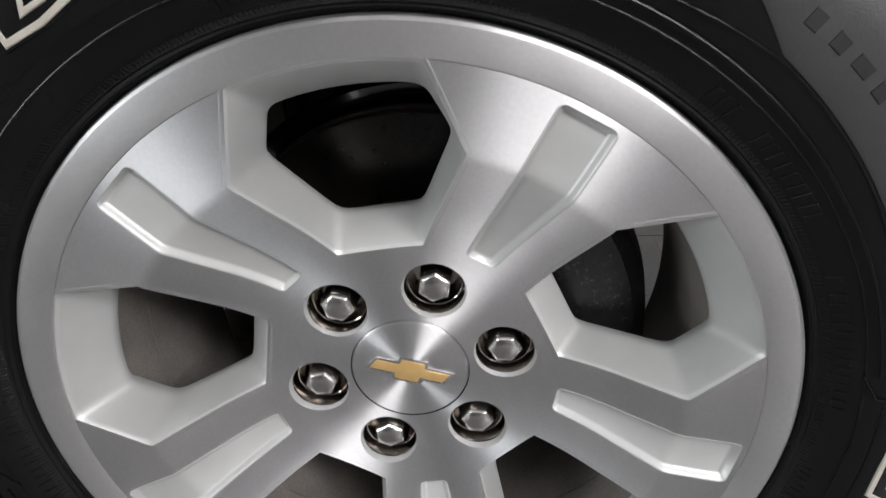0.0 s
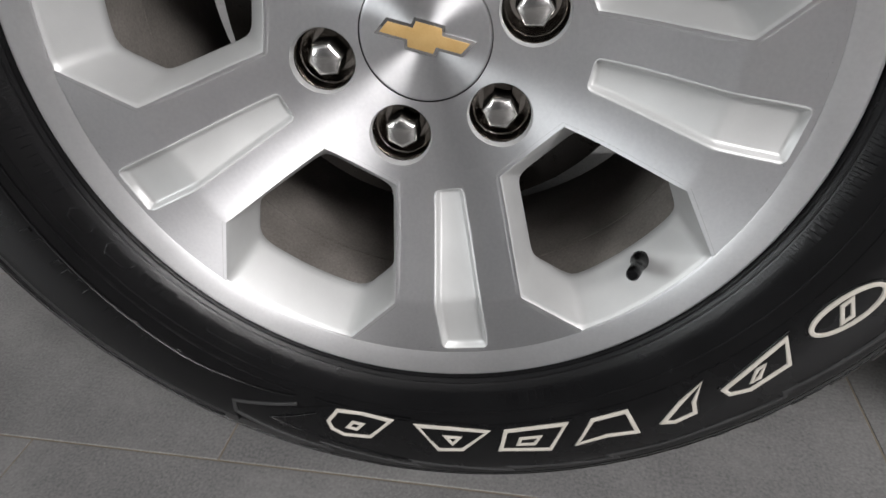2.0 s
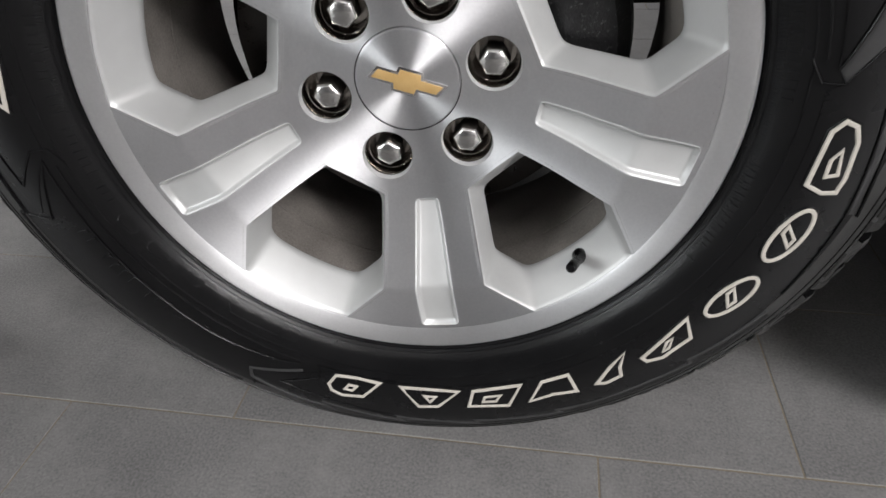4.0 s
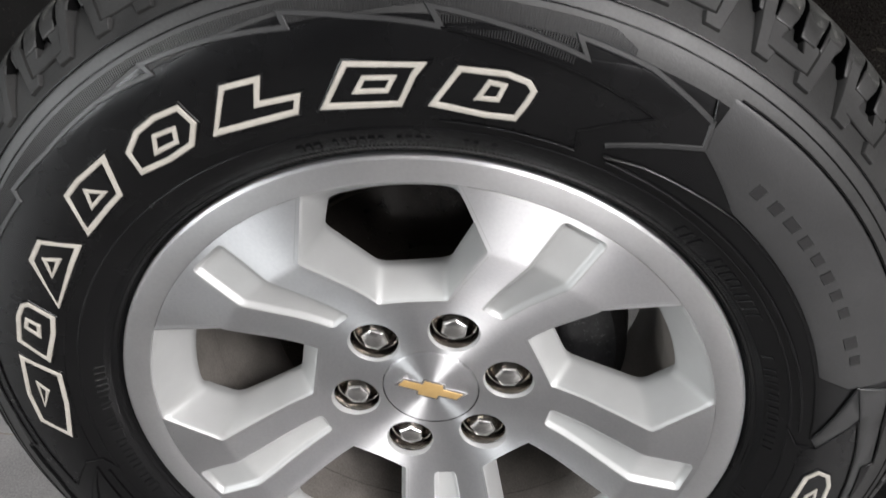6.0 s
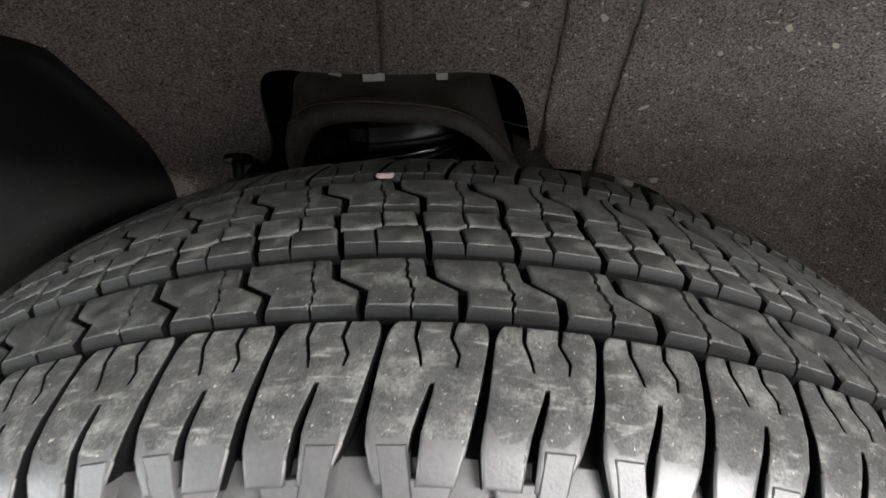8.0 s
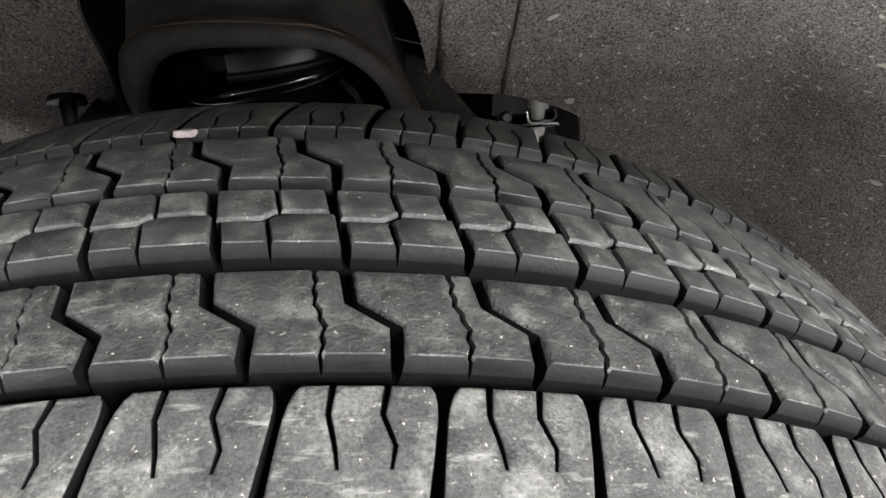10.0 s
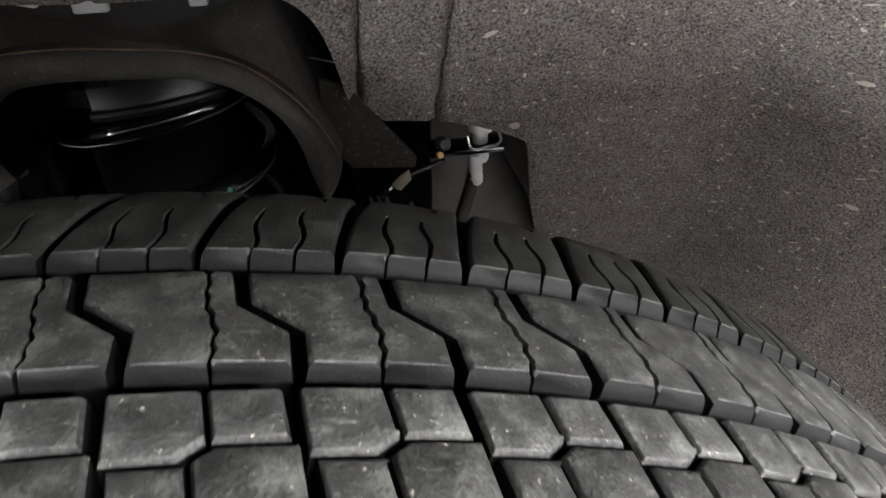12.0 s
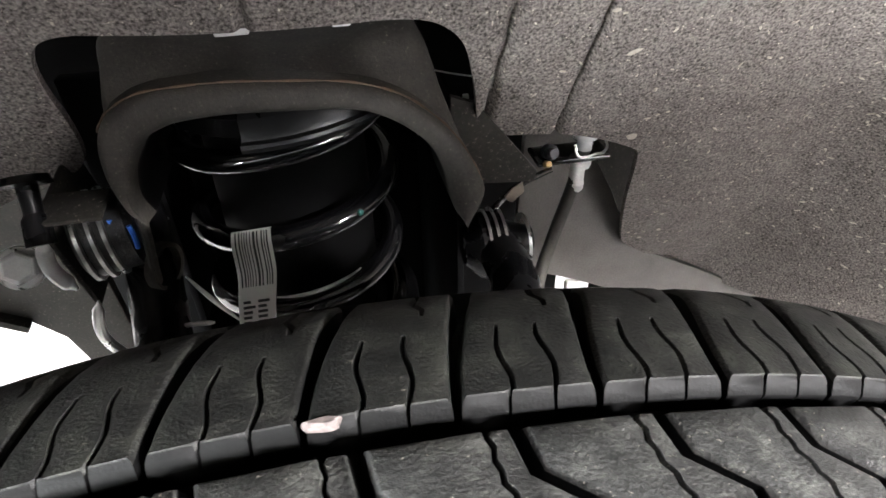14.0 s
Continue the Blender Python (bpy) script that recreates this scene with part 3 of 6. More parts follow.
for k, (near, far) in enumerate(((NARROW, WIDE), (WIDE, NARROW))):
    at = lambda u, y: 84.50 + k * PITCH + line(lines, y) + u * PITCH
    out = [(at(0, y) + w, y) for y, w in near]
    for u in (0.34, 0.68):
        for y, w in ((0.0080, -0.09), (0.001, -0.06), (-0.006, -0.05), (-0.0105, -0.02), (-0.0105, 0.02), (-0.006, 0.05), (0.001, 0.06), (0.0080, 0.09)):
            out.append((at(u, y) + w + 32 * y + 0.14 * math.sin(y * 420 + 3 * u), y))
    out += [(at(1, y) - w, y) for y, w in reversed(far)]
    for y, w in ((-0.0405, 0.24), (-0.036, 0.22), (-0.030, 0.17), (-0.025, 0.14), (-0.020, 0.11), (-0.0165, 0.09), (-0.0165, -0.06), (-0.020, -0.10), (-0.025, -0.14), (-0.030, -0.17), (-0.036, -0.22), (-0.0405, -0.24)):
        out.append((at(0.5, y) + w + 16.0 * (-0.030 - y) * (y > -0.030), y))
    raised(bm, [(a, s_y(y)) for a, y in out], -DEPTH - 0.001, 0.0, 0.0008, 0.0003, fine=0.0045, worn=True, split=s_y(-0.0305))
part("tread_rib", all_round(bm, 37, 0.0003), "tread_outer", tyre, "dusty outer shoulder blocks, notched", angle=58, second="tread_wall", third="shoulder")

# brackets on the outer shoulder, one over every second slot
for k in range(37):
    c = 85.35 + k * 2 * PITCH
    for sg in (-1, 1):
        bm = bmesh.new()
        leg = [(4.10, 0.3880), (3.62, 0.3745), (3.16, 0.3617), (1.62, 0.3617), (1.36, 0.3671), (2.22, 0.3676), (2.46, 0.3760), (2.80, 0.3880)]
        raised(bm, [(c + sg * a, s_r(r)) for a, r in leg], -0.007, 0.0005, 0.0006, 0.0008)
        part("shoulder_leg", bm, "shoulder", tyre, "", angle=40)
    bm = bmesh.new()
    bar = [(-2.88, 0.3818), (-2.30, 0.3685), (2.36, 0.3685), (2.86, 0.3818), (0.72, 0.3818), (1.22, 0.3752), (-1.16, 0.3752), (-0.72, 0.3818)]
    raised(bm, [(c + a, s_r(r)) for a, r in bar], -0.007, -0.0008, 0.0006, 0.0004)
    part("shoulder_bar", bm, "shoulder", tyre, "", angle=40)

# raised rings and the zigzag band on the outer wall
for r, w, h in ((0.3555, 0.0014, 0.0008), (0.3478, 0.0010, 0.0007), (0.2725, 0.0014, 0.0008), (0.2535, 0.0012, 0.0007), (0.2512, 0.0008, 0.0005)):
    bm = bmesh.new()
    stroke(bm, [(a, s_r(r)) for a in np.linspace(0, 358.5, 240)], w, -0.001, h)
    part("moulded_ring", bm, "rubber", tyre)


def wall_line(points, w=0.0016, h=0.0018, closed=False, name="moulded_line", material="rubber"):
    """A moulded line of (degrees, r) points, bent round the wall."""
    path = []
    for (a, r), (b, q) in zip(points, points[1:] + (points[:1] if closed else [])):
        n = max(1, int(abs(b - a) / 2.0))
        path += [(a + (b - a) * i / n, s_r(r + (q - r) * i / n)) for i in range(n)]
    if not closed:
        path.append((points[-1][0], s_r(points[-1][1])))
    bm = bmesh.new()
    stroke(bm, path, w, -0.001, h, closed)
    return part(name, bm, material, tyre)


# sawtooth edge of the smooth panel, two nested arrow heads, and the arcs of the plain stretch
TEETH = [(150.6, 0.3375), (142.1, 0.3337), (137.4, 0.3312), (136.8, 0.3376), (130.0, 0.3343), (120.6, 0.3352), (113.9, 0.3328), (114.4, 0.3392), (107.1, 0.3368),
         (99.65, 0.3330), (99.95, 0.3402), (93.9, 0.3345), (85.75, 0.3294), (86.8, 0.3385)]
for turn in (0, 180):
    f = lambda pts: [(a + turn, r) for a, r in pts]
    wall_line(f(TEETH + [(79.6, 0.3330), (72.5, 0.3275), (73.7, 0.3360), (66.7, 0.3338), (59.1, 0.3246), (58.1, 0.3112), (67.1, 0.2882)]), 0.0030, 0.0013, material="matte")
    wall_line(f([(85.75, 0.3290), (78.5, 0.3235), (69.8, 0.3176), (64.1, 0.3127), (70.5, 0.2906), (69.7, 0.2788), (85.5, 0.2795)]))
    wall_line(f([(60.0, 0.3352), (59.1, 0.3246)]), 0.0010)
    wall_line(f([(65.9, 0.2790), (47.6, 0.2786), (33.6, 0.2778), (9.0, 0.2790)]), 0.0016)
    wall_line(f([(66.5, 0.2815), (62.0, 0.2860), (49.2, 0.2912), (34.5, 0.2892), (15.8, 0.2862), (7.6, 0.2857)]), 0.0010)
    wall_line(f([(58.0, 0.3408), (49.4, 0.3411), (26.2, 0.3408), (15.1, 0.3379), (17.2, 0.3112), (7.6, 0.2857)]), 0.0012)
    wall_line(f([(15.4, 0.3335), (9.9, 0.3314), (2.3, 0.3348), (1.7, 0.3273), (-5.0, 0.3315), (-12.2, 0.3383)]), 0.0016)
    wall_line(f([(11.1, 0.3141), (3.6, 0.3187), (-4.0, 0.3230), (-13.0, 0.3290), (-26.0, 0.3330)]), 0.0012)
    wall_line(f([(11.1, 0.3141), (5.7, 0.2903), (5.9, 0.2779), (9.1, 0.2716)]), 0.0014)


def panel(outer, inner, step=0.6, material="gloss_rubber", label="smooth black panel under the outlined marks"):
    """A smooth raised panel between two bounds of (degrees, r)."""
    a0, a1 = max(p[0] for p in outer), min(p[0] for p in outer)
    up, dn = sorted(outer), sorted(inner)
    bm, cols = bmesh.new(), []
    n = int((a0 - a1) / step)
    for i in range(n + 1):
        a = a0 + (a1 - a0) * i / n
        hi, lo = s_r(float(np.interp(a, [p[0] for p in up], [p[1] for p in up]))), s_r(float(np.interp(a, [p[0] for p in dn], [p[1] for p in dn])))
        hi = max(hi, lo + 0.0005)
        cols.append([bm.verts.new(on_tyre(a, lo + (hi - lo) * t, h)) for t, h in [(0.0, -0.0004), (0.004, 0.00045)] + [(0.01 + 0.98 * j / 14, 0.0005) for j in range(15)] + [(0.996, 0.00045), (1.0, -0.0004)]])
    for p, q in zip(cols, cols[1:]):
        for j in range(len(p) - 1):
            bm.faces.new((p[j], q[j], q[j + 1], p[j + 1]))
    bmesh.ops.recalc_face_normals(bm, faces=bm.faces)
    return part("smooth_panel", bm, material, tyre, label, angle=60)


panel([(196, 0.318), (178, 0.3335), (158, 0.336), (157.8, 0.332)] + [(a, r - 0.0006) for a, r in TEETH[:12]] + [(86.3, 0.3290), (79.6, 0.3325), (72.9, 0.3270), (66.7, 0.3332), (59.1, 0.3240), (58.1, 0.3116)],
      [(196, 0.316), (186, 0.2805), (70.2, 0.2800), (67.2, 0.2890), (58.1, 0.3110)])
panel([(11.1, 0.3137), (3.6, 0.3182), (-4.0, 0.3225), (-13.0, 0.3285), (-26, 0.3325), (-40, 0.3345), (-110, 0.3330), (-122, 0.3170)],
      [(11.1, 0.3133), (5.7, 0.2903), (5.0, 0.2815), (-108, 0.2815), (-122, 0.3120)])
# only on the lit side: the panel's grey carries painted sheen
panel([(58.6, 0.3400), (17.2, 0.3395)], [(58.6, 0.3120), (50, 0.2925), (20, 0.2890), (17.2, 0.3060)], 0.6, "matte", "matte panel, sheen painted grey")
for arm in ([(16.9, 0.3118), (11.4, 0.3146), (5.9, 0.2906), (7.6, 0.2862)],
            [(16.9, 0.3128), (15.4, 0.3325), (9.9, 0.3304), (2.5, 0.3334), (1.9, 0.3264), (-5.0, 0.3304), (-12.0, 0.3360), (-12.0, 0.3297), (-4.0, 0.3240), (3.6, 0.3198), (11.2, 0.3152)]):
    bm = bmesh.new()
    raised(bm, [(a, s_r(r)) for a, r in arm], -0.001, 0.0011, 0.0005, 0.0003, 0.31, fine=0.006)
    part("grey_band", bm, "matte", tyre, "matte arrow band, sheen painted grey", angle=50)
# fine upright ribbing between the sawtooth edge and the ring, and in the wedge under the first arrow
edge_at = sorted(TEETH + [(79.6, 0.3330), (73.8, 0.3285), (73.6, 0.3360), (66.7, 0.3338)])
ring_at = lambda a: float(np.interp(a, (66.7, 71, 79, 88, 96, 102, 150), (0.3350, 0.3446, 0.3440, 0.3453, 0.3456, 0.3447, 0.3447)))
tooth_at = lambda a: float(np.interp(a, [p[0] for p in edge_at], [p[1] for p in edge_at]))
wedge_at = lambda a: float(np.interp(a, (72.5, 76.1, 80.8, 85.5), (0.3225, 0.3243, 0.3267, 0.3274)))
for turn in (0, 180):
    for a0, a1, lower, upper in ((68.5, 150.0, lambda a: tooth_at(a) + 0.0014, ring_at), (73.5, 85.4, wedge_at, lambda a: tooth_at(a) - 0.0018)):
        bm, n = bmesh.new(), int((a1 - a0) / 0.25)
        for i in range(n):
            a = a0 + (a1 - a0) * (i + 0.5) / n
            r0, r1 = lower(a), upper(a)
            if r1 - r0 > 0.0008:
                raised(bm, [(a - 0.07 + turn, s_r(r0)), (a + 0.07 + turn, s_r(r0)), (a + 0.07 + turn, s_r(r1)), (a - 0.07 + turn, s_r(r1))], -0.0006, 0.00065, 0.0002, 0, 0.34)
        tagged(part("ribbed_band", bm, "ribbing", tyre), kind="stuff")


# cream outlined plain shapes round the wall, each on a low black pad
def mark(outer, inner=()):
    bm = bmesh.new()
    k = radians(1) * 0.30
    flat = [(a * k, s_r(r)) for a, r in outer]
    if sum(p[0] * q[1] - q[0] * p[1] for p, q in zip(flat, flat[1:] + flat[:1])) < 0:
        flat = flat[::-1]
    raised(bm, [(u / k, v) for u, v in shrink(flat, -0.0030)], -0.001, 0.0014, 0.0004, 0.0006, 0.30, fine=0.006)
    pad = part("mark_pad", bm, "gloss_rubber", tyre, "low smooth black pad")
    bm = bmesh.new()
    stroke(bm, [(u / k, v) for u, v in flat], 0.0031, 0.0006, 0.0024, edge=0.0005)
    part("outlined_mark", bm, "cream", pad, "cream raised outline")
    if inner:
        bm = bmesh.new()
        stroke(bm, [(a, s_r(r)) for a, r in inner], 0.0026, 0.0006, 0.0024, edge=0.0005)
        part("inner_outline", bm, "cream", pad, "cream raised outline")


def oval(c, w, r0, r1, n=28, tilt=0.0):
    rm, h = (r0 + r1) / 2, (r1 - r0) / 2
    return [(c + w * math.cos(t) + tilt * math.sin(t), rm + h * math.sin(t)) for t in (2 * math.pi * i / n for i in range(n))]


# the upper row
mark([(178.6, 0.2900), (171.5, 0.2840), (165.0, 0.2845), (162.6, 0.3095), (170.0, 0.3100), (175.5, 0.3075)], [(172.2, 0.3000), (168.6, 0.2945), (167.2, 0.3010)])
for d in (0.0, 75.6):
    mark([(86.2 + d, 0.2902), (83.7 + d, 0.3100), (79.2 + d, 0.3108), (77.0 + d, 0.3088), (76.3 + d, 0.3050), (76.6 + d, 0.2990), (77.4 + d, 0.2885), (80.6 + d, 0.2872)], [(81.6 + d, 0.2960), (80.7 + d, 0.3052), (79.2 + d, 0.3048), (79.6 + d, 0.2968)])
mark([(150.4, 0.2865), (144.2, 0.3100), (140.8, 0.3098), (138.2, 0.2890), (142.0, 0.2875)], [(145.2, 0.2950), (143.0, 0.3030), (141.9, 0.2950)])
mark([(135.2, 0.2890), (132.2, 0.3105), (129.4, 0.3112), (124.6, 0.3105), (127.0, 0.2900), (130.2, 0.2892)], [(131.2, 0.2960), (129.8, 0.3045), (128.2, 0.2965)])
mark([(122.2, 0.2920), (121.6, 0.3045), (119.0, 0.3110), (116.2, 0.3128), (113.2, 0.3118), (112.6, 0.3010), (114.4, 0.2912), (118.0, 0.2895)], [(118.8, 0.2965), (117.6, 0.3045), (115.0, 0.3030), (115.8, 0.2960)])
mark([(111.0, 0.2915), (107.7, 0.3125), (103.8, 0.3118), (105.0, 0.2990), (100.4, 0.2985), (101.2, 0.2902)])
mark([(97.9, 0.2905), (94.8, 0.3118), (87.4, 0.3106), (88.2, 0.3050), (89.7, 0.2894)], [(94.2, 0.2970), (93.2, 0.3040), (90.2, 0.3038), (91.0, 0.2968)])
# the lower row
mark([(-8.6, 0.2905), (-4.0, 0.2902), (-0.6, 0.2912), (0.9, 0.2975), (0.2, 0.3050), (-1.9, 0.3092), (-6.8, 0.3120), (-9.0, 0.3112), (-9.4, 0.3020)], [(-4.6, 0.2975), (-3.0, 0.3020), (-6.5, 0.3060), (-7.0, 0.2990)])
for c in (-16.9, -29.6):
    mark(oval(c, 4.6, 0.2906, 0.3104, 28, 1.0), [(c + 1.6, 0.2958), (c + 0.2, 0.2952), (c - 1.6, 0.3045), (c - 0.2, 0.3052)])
mark([(-47.6, 0.3010), (-43.4, 0.2955), (-36.8, 0.2902), (-39.2, 0.3082), (-45.0, 0.3112), (-47.4, 0.3068)], [(-42.4, 0.2985), (-41.2, 0.2982), (-43.0, 0.3052), (-44.2, 0.3055)])
mark([(-57.0, 0.3085), (-53.2, 0.2955), (-49.2, 0.2876), (-51.8, 0.3000), (-52.6, 0.3098), (-55.6, 0.3118)])
mark([(-69.4, 0.3088), (-65.8, 0.2880), (-60.6, 0.2880), (-60.8, 0.3098), (-64.8, 0.3060)])
mark([(-79.2, 0.2870), (-69.8, 0.2868), (-73.4, 0.3102), (-80.6, 0.3062)], [(-77.2, 0.2950), (-74.2, 0.2950), (-75.4, 0.3020), (-77.8, 0.3012)])
mark([(-93.4, 0.2838), (-82.0, 0.2866), (-86.4, 0.3060), (-90.0, 0.3072)], [(-88.8, 0.2920), (-86.6, 0.2925), (-87.8, 0.2995)])
mark([(-107.4, 0.2945), (-106.4, 0.2828), (-102.4, 0.2806), (-97.6, 0.2824), (-100.6, 0.3022), (-104.6, 0.3060), (-106.6, 0.3020)], [(-103.6, 0.2900), (-102.0, 0.2900), (-102.8, 0.2965), (-104.2, 0.2962)])


# fine serrated ring beside the rim
bm = bmesh.new()
for i in range(620):
    a = 360 * i / 620
    raised(bm, [(a - 0.15, s_r(0.2548)), (a + 0.15, s_r(0.2548)), (a + 0.15, s_r(0.2582)), (a - 0.15, s_r(0.2582))], -0.0006, 0.0006, 0.0002, 0, 0.256)
tagged(part("serrated_ring", bm, "rubber", tyre, smooth=False), kind="stuff")


# small moulded writing, too worn to read: plain bars
def bars(a0, a1, r0, r1, n, h=0.0010, fill=0.62, material="rubber"):
    bm = bmesh.new()
    for i in range(n):
        if random.random() < 0.12:
            continue
        w = (a1 - a0) / n * fill / 2 * random.uniform(0.7, 1.15)
        c = a0 + (a1 - a0) * (i + 0.5) / n
        k = random.uniform(0.0, 0.25) * (r1 - r0)
        raised(bm, [(c - w, s_r(r0 + k)), (c + w, s_r(r0 + k)), (c + w, s_r(r1)), (c - w, s_r(r1))], -0.0008, h, 0.0002, 0.0001, 0.28)
    tagged(part("moulded_writing", bm, material, tyre, "worn moulded writing as plain bars"), kind="stuff")


bars(54.5, 28.5, 0.3062, 0.3142, 9, 0.0010, 0.58, "ribbing")
bars(26.5, 20.5, 0.3062, 0.3142, 2, 0.0010, 0.58, "ribbing")
bars(52, 30, 0.2590, 0.2680, 15)
bars(24, 2, 0.2590, 0.2660, 16)
bars(-8, -30, 0.2560, 0.2620, 20)
bars(104, 78, 0.2610, 0.2660, 22)
bars(-64, -82, 0.2590, 0.2660, 14)
bars(-137, -145, 0.2565, 0.2635, 6, 0.0013)
bars(-161, -196, 0.2570, 0.2640, 24, 0.0012)
bars(-122, -130, 0.2575, 0.2625, 9, 0.0010)
bars(-126, -160, 0.2880, 0.2990, 18, 0.0015, 0.5)
for a0, a1, r0, r1 in ((-131, -120.5, 0.2545, 0.2655), (-119.2, -116.4, 0.2552, 0.2648), (-158.2, -155.2, 0.2578, 0.2662), (-150.8, -147.2, 0.2564, 0.2650)):
    bm = bmesh.new()
    rr, n = (r1 - r0) / 2, 10
    path = [(a0 + (a1 - a0) * i / n, s_r(r0)) for i in range(n + 1)] + [(a1 + 0.8, s_r((r0 + r1) / 2))] + [(a1 + (a0 - a1) * i / n, s_r(r1)) for i in range(n + 1)] + [(a0 - 0.8, s_r((r0 + r1) / 2))]
    stroke(bm, path, 0.0011, -0.0008, 0.0012, True, 0.0002, 0.27)
    part("moulded_badge", bm, "rubber", tyre)

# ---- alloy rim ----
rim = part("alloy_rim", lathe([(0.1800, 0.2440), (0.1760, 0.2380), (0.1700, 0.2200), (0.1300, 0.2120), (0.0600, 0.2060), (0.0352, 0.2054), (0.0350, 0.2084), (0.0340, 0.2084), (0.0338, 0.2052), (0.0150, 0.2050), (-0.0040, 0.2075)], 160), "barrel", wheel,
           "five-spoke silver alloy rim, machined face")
part("rim_lip", lathe([(-0.0436, 0.2273), (-0.0449, 0.2278), (-0.0453, 0.2284), (-0.0472, 0.2350), (-0.0492, 0.2430), (-0.0493, 0.2455), (-0.0483, 0.2474), (-0.0462, 0.2484), (-0.0420, 0.2484), (-0.0380, 0.2465)], 240), "lip", rim, "bright machined lip", angle=28)

FLAT_R, SLOPE_R, SLOPE_Y, KINK_R, KINK_Y, OUT_R, OUT_Y = 0.0942, 0.106, -0.0065, 0.181, -0.0445, 0.2275, -0.0448


def face_y(r):
    """Depth of the turned face: a shallow dish that steepens to the kink."""
    if r <= 0.14:
        return -3.4 * max(0.0, r - 0.06) ** 2
    return float(np.interp(r, [0.14, 0.178, KINK_R, 0.184, OUT_R], [-0.02176, -0.0430, -0.0442, -0.0446, OUT_Y]))


def xz(r, deg):
    return Vector((r * math.cos(radians(deg)), r * math.sin(radians(deg))))


def chord(r, p, q):
    """The angle at which the straight line from p to q (radius, degrees) has radius r."""
    a, b = xz(*p), xz(*q)
    lo, hi = 0.0, 1.0
    for _ in range(40):
        m = (lo + hi) / 2
        if ((a + (b - a) * m).length < r) == (a.length < b.length):
            lo = m
        else:
            hi = m
    c = a + (b - a) * lo
    return math.degrees(math.atan2(c.y, c.x))


WIN_IN, WIN_KINK, WIN_OUT = (0.1055, 36 - 15.4), (0.1825, 36 - 21.3), (0.2270, 36 - 13.1)
WIN_MID = WIN_IN[0] * math.cos(radians(15.4))
GRV = [(0.1055, 5.4), (0.182, 5.3), (0.2235, 4.4)]       # half width of a spoke's groove in degrees


def win_edge(r):
    """Half width of a spoke in degrees at a radius."""
    if r <= WIN_MID:
        return 36.0
    if r <= WIN_IN[0]:
        return 36 - math.degrees(math.acos(min(1, WIN_MID / r)))
    if r <= WIN_KINK[0]:
        return chord(r, WIN_IN, WIN_KINK)
    return chord(min(r, WIN_OUT[0]), WIN_KINK, WIN_OUT)


def groove_half(r):
    w, d, bend = float(np.interp(r, [g[0] for g in GRV], [g[1] for g in GRV])), max(0.0, min(r - GRV[0][0], GRV[2][0] - r)), 0.0040
    if d < bend:                                             # rounded corners at both ends
        w -= math.degrees((bend - math.sqrt(bend ** 2 - (bend - d) ** 2)) / r)
    return w


STATIONS = sorted(set([FLAT_R, 0.0957, 0.0975, WIN_MID, 0.1025, 0.104, WIN_IN[0], WIN_IN[0] + 0.0006, 0.178, KINK_R, WIN_KINK[0], 0.1842, GRV[2][0], WIN_OUT[0]]
                       + [GRV[0][0] + k for k in (0.0003, 0.0009, 0.0018, 0.0030, 0.0042)] + [GRV[2][0] - k for k in (0.0003, 0.0009, 0.0018, 0.0030, 0.0042)]
                       + [round(v, 4) for v in np.linspace(0.112, 0.176, 13)] + [round(v, 4) for v in np.linspace(0.187, 0.218, 8)]))


def strip(bm, lo, hi, n, mirror):
    """Faces between two rows of (r, degrees) per station."""
    rows = []
    for (r, a), (_, b) in zip(lo, hi):
        rows.append([bm.verts.new((xz(r, mirror * (a + (b - a) * i / n)).x, face_y(r), xz(r, mirror * (a + (b - a) * i / n)).y)) for i in range(n + 1)])
    for p, q in zip(rows, rows[1:]):
        for i in range(n):
            f = (p[i], p[i + 1], q[i + 1], q[i])
            bm.faces.new(f if mirror < 0 else f[::-1])


def spoke_face():
    bm = bmesh.new()
    for mirror in (1, -1):
        below = [r for r in STATIONS if r <= GRV[0][0] + 1e-6]
        strip(bm, [(r, 0.0) for r in below], [(r, win_edge(r)) for r in below], 14, mirror)
        mid = [r for r in STATIONS if GRV[0][0] - 1e-6 <= r <= GRV[2][0] + 1e-6]
        strip(bm, [(r, groove_half(r)) for r in mid], [(r, win_edge(r)) for r in mid], 8, mirror)
        above = [r for r in STATIONS if r >= GRV[2][0] - 1e-6] + [OUT_R]
        strip(bm, [(r, 0.0) for r in above], [(r, win_edge(r)) for r in above], 10, mirror)
    # fill between the groove's straight outer end and the turned arc above it
    r, w = GRV[2][0], groove_half(GRV[2][0])
    row = []
    for i in range(9):
        a = -w + 2 * w * i / 8
        q = r * math.cos(radians(w)) / math.cos(radians(a))
        row.append([bm.verts.new((xz(k, a).x, face_y(k), xz(k, a).y)) for k in (min(q, r - 1e-7), r)])
    for p, q in zip(row, row[1:]):
        bm.faces.new((p[0], p[1], q[1], q[0]))
    bmesh.ops.remove_doubles(bm, verts=bm.verts, dist=1e-5)
    bmesh.ops.recalc_face_normals(bm, faces=bm.faces)
    if sum(f.normal.y for f in bm.faces) > 0:
        bmesh.ops.reverse_faces(bm, faces=bm.faces)
    return bm


def outline_loft(bm, rings, closed=True):
    rows = [[bm.verts.new(p) for p in ring] for ring in rings]
    n = len(rows[0])
    for a, b in zip(rows, rows[1:]):
        for i in range(n if closed else n - 1):
            bm.faces.new((a[i], a[(i + 1) % n], b[(i + 1) % n], b[i]))
    return rows


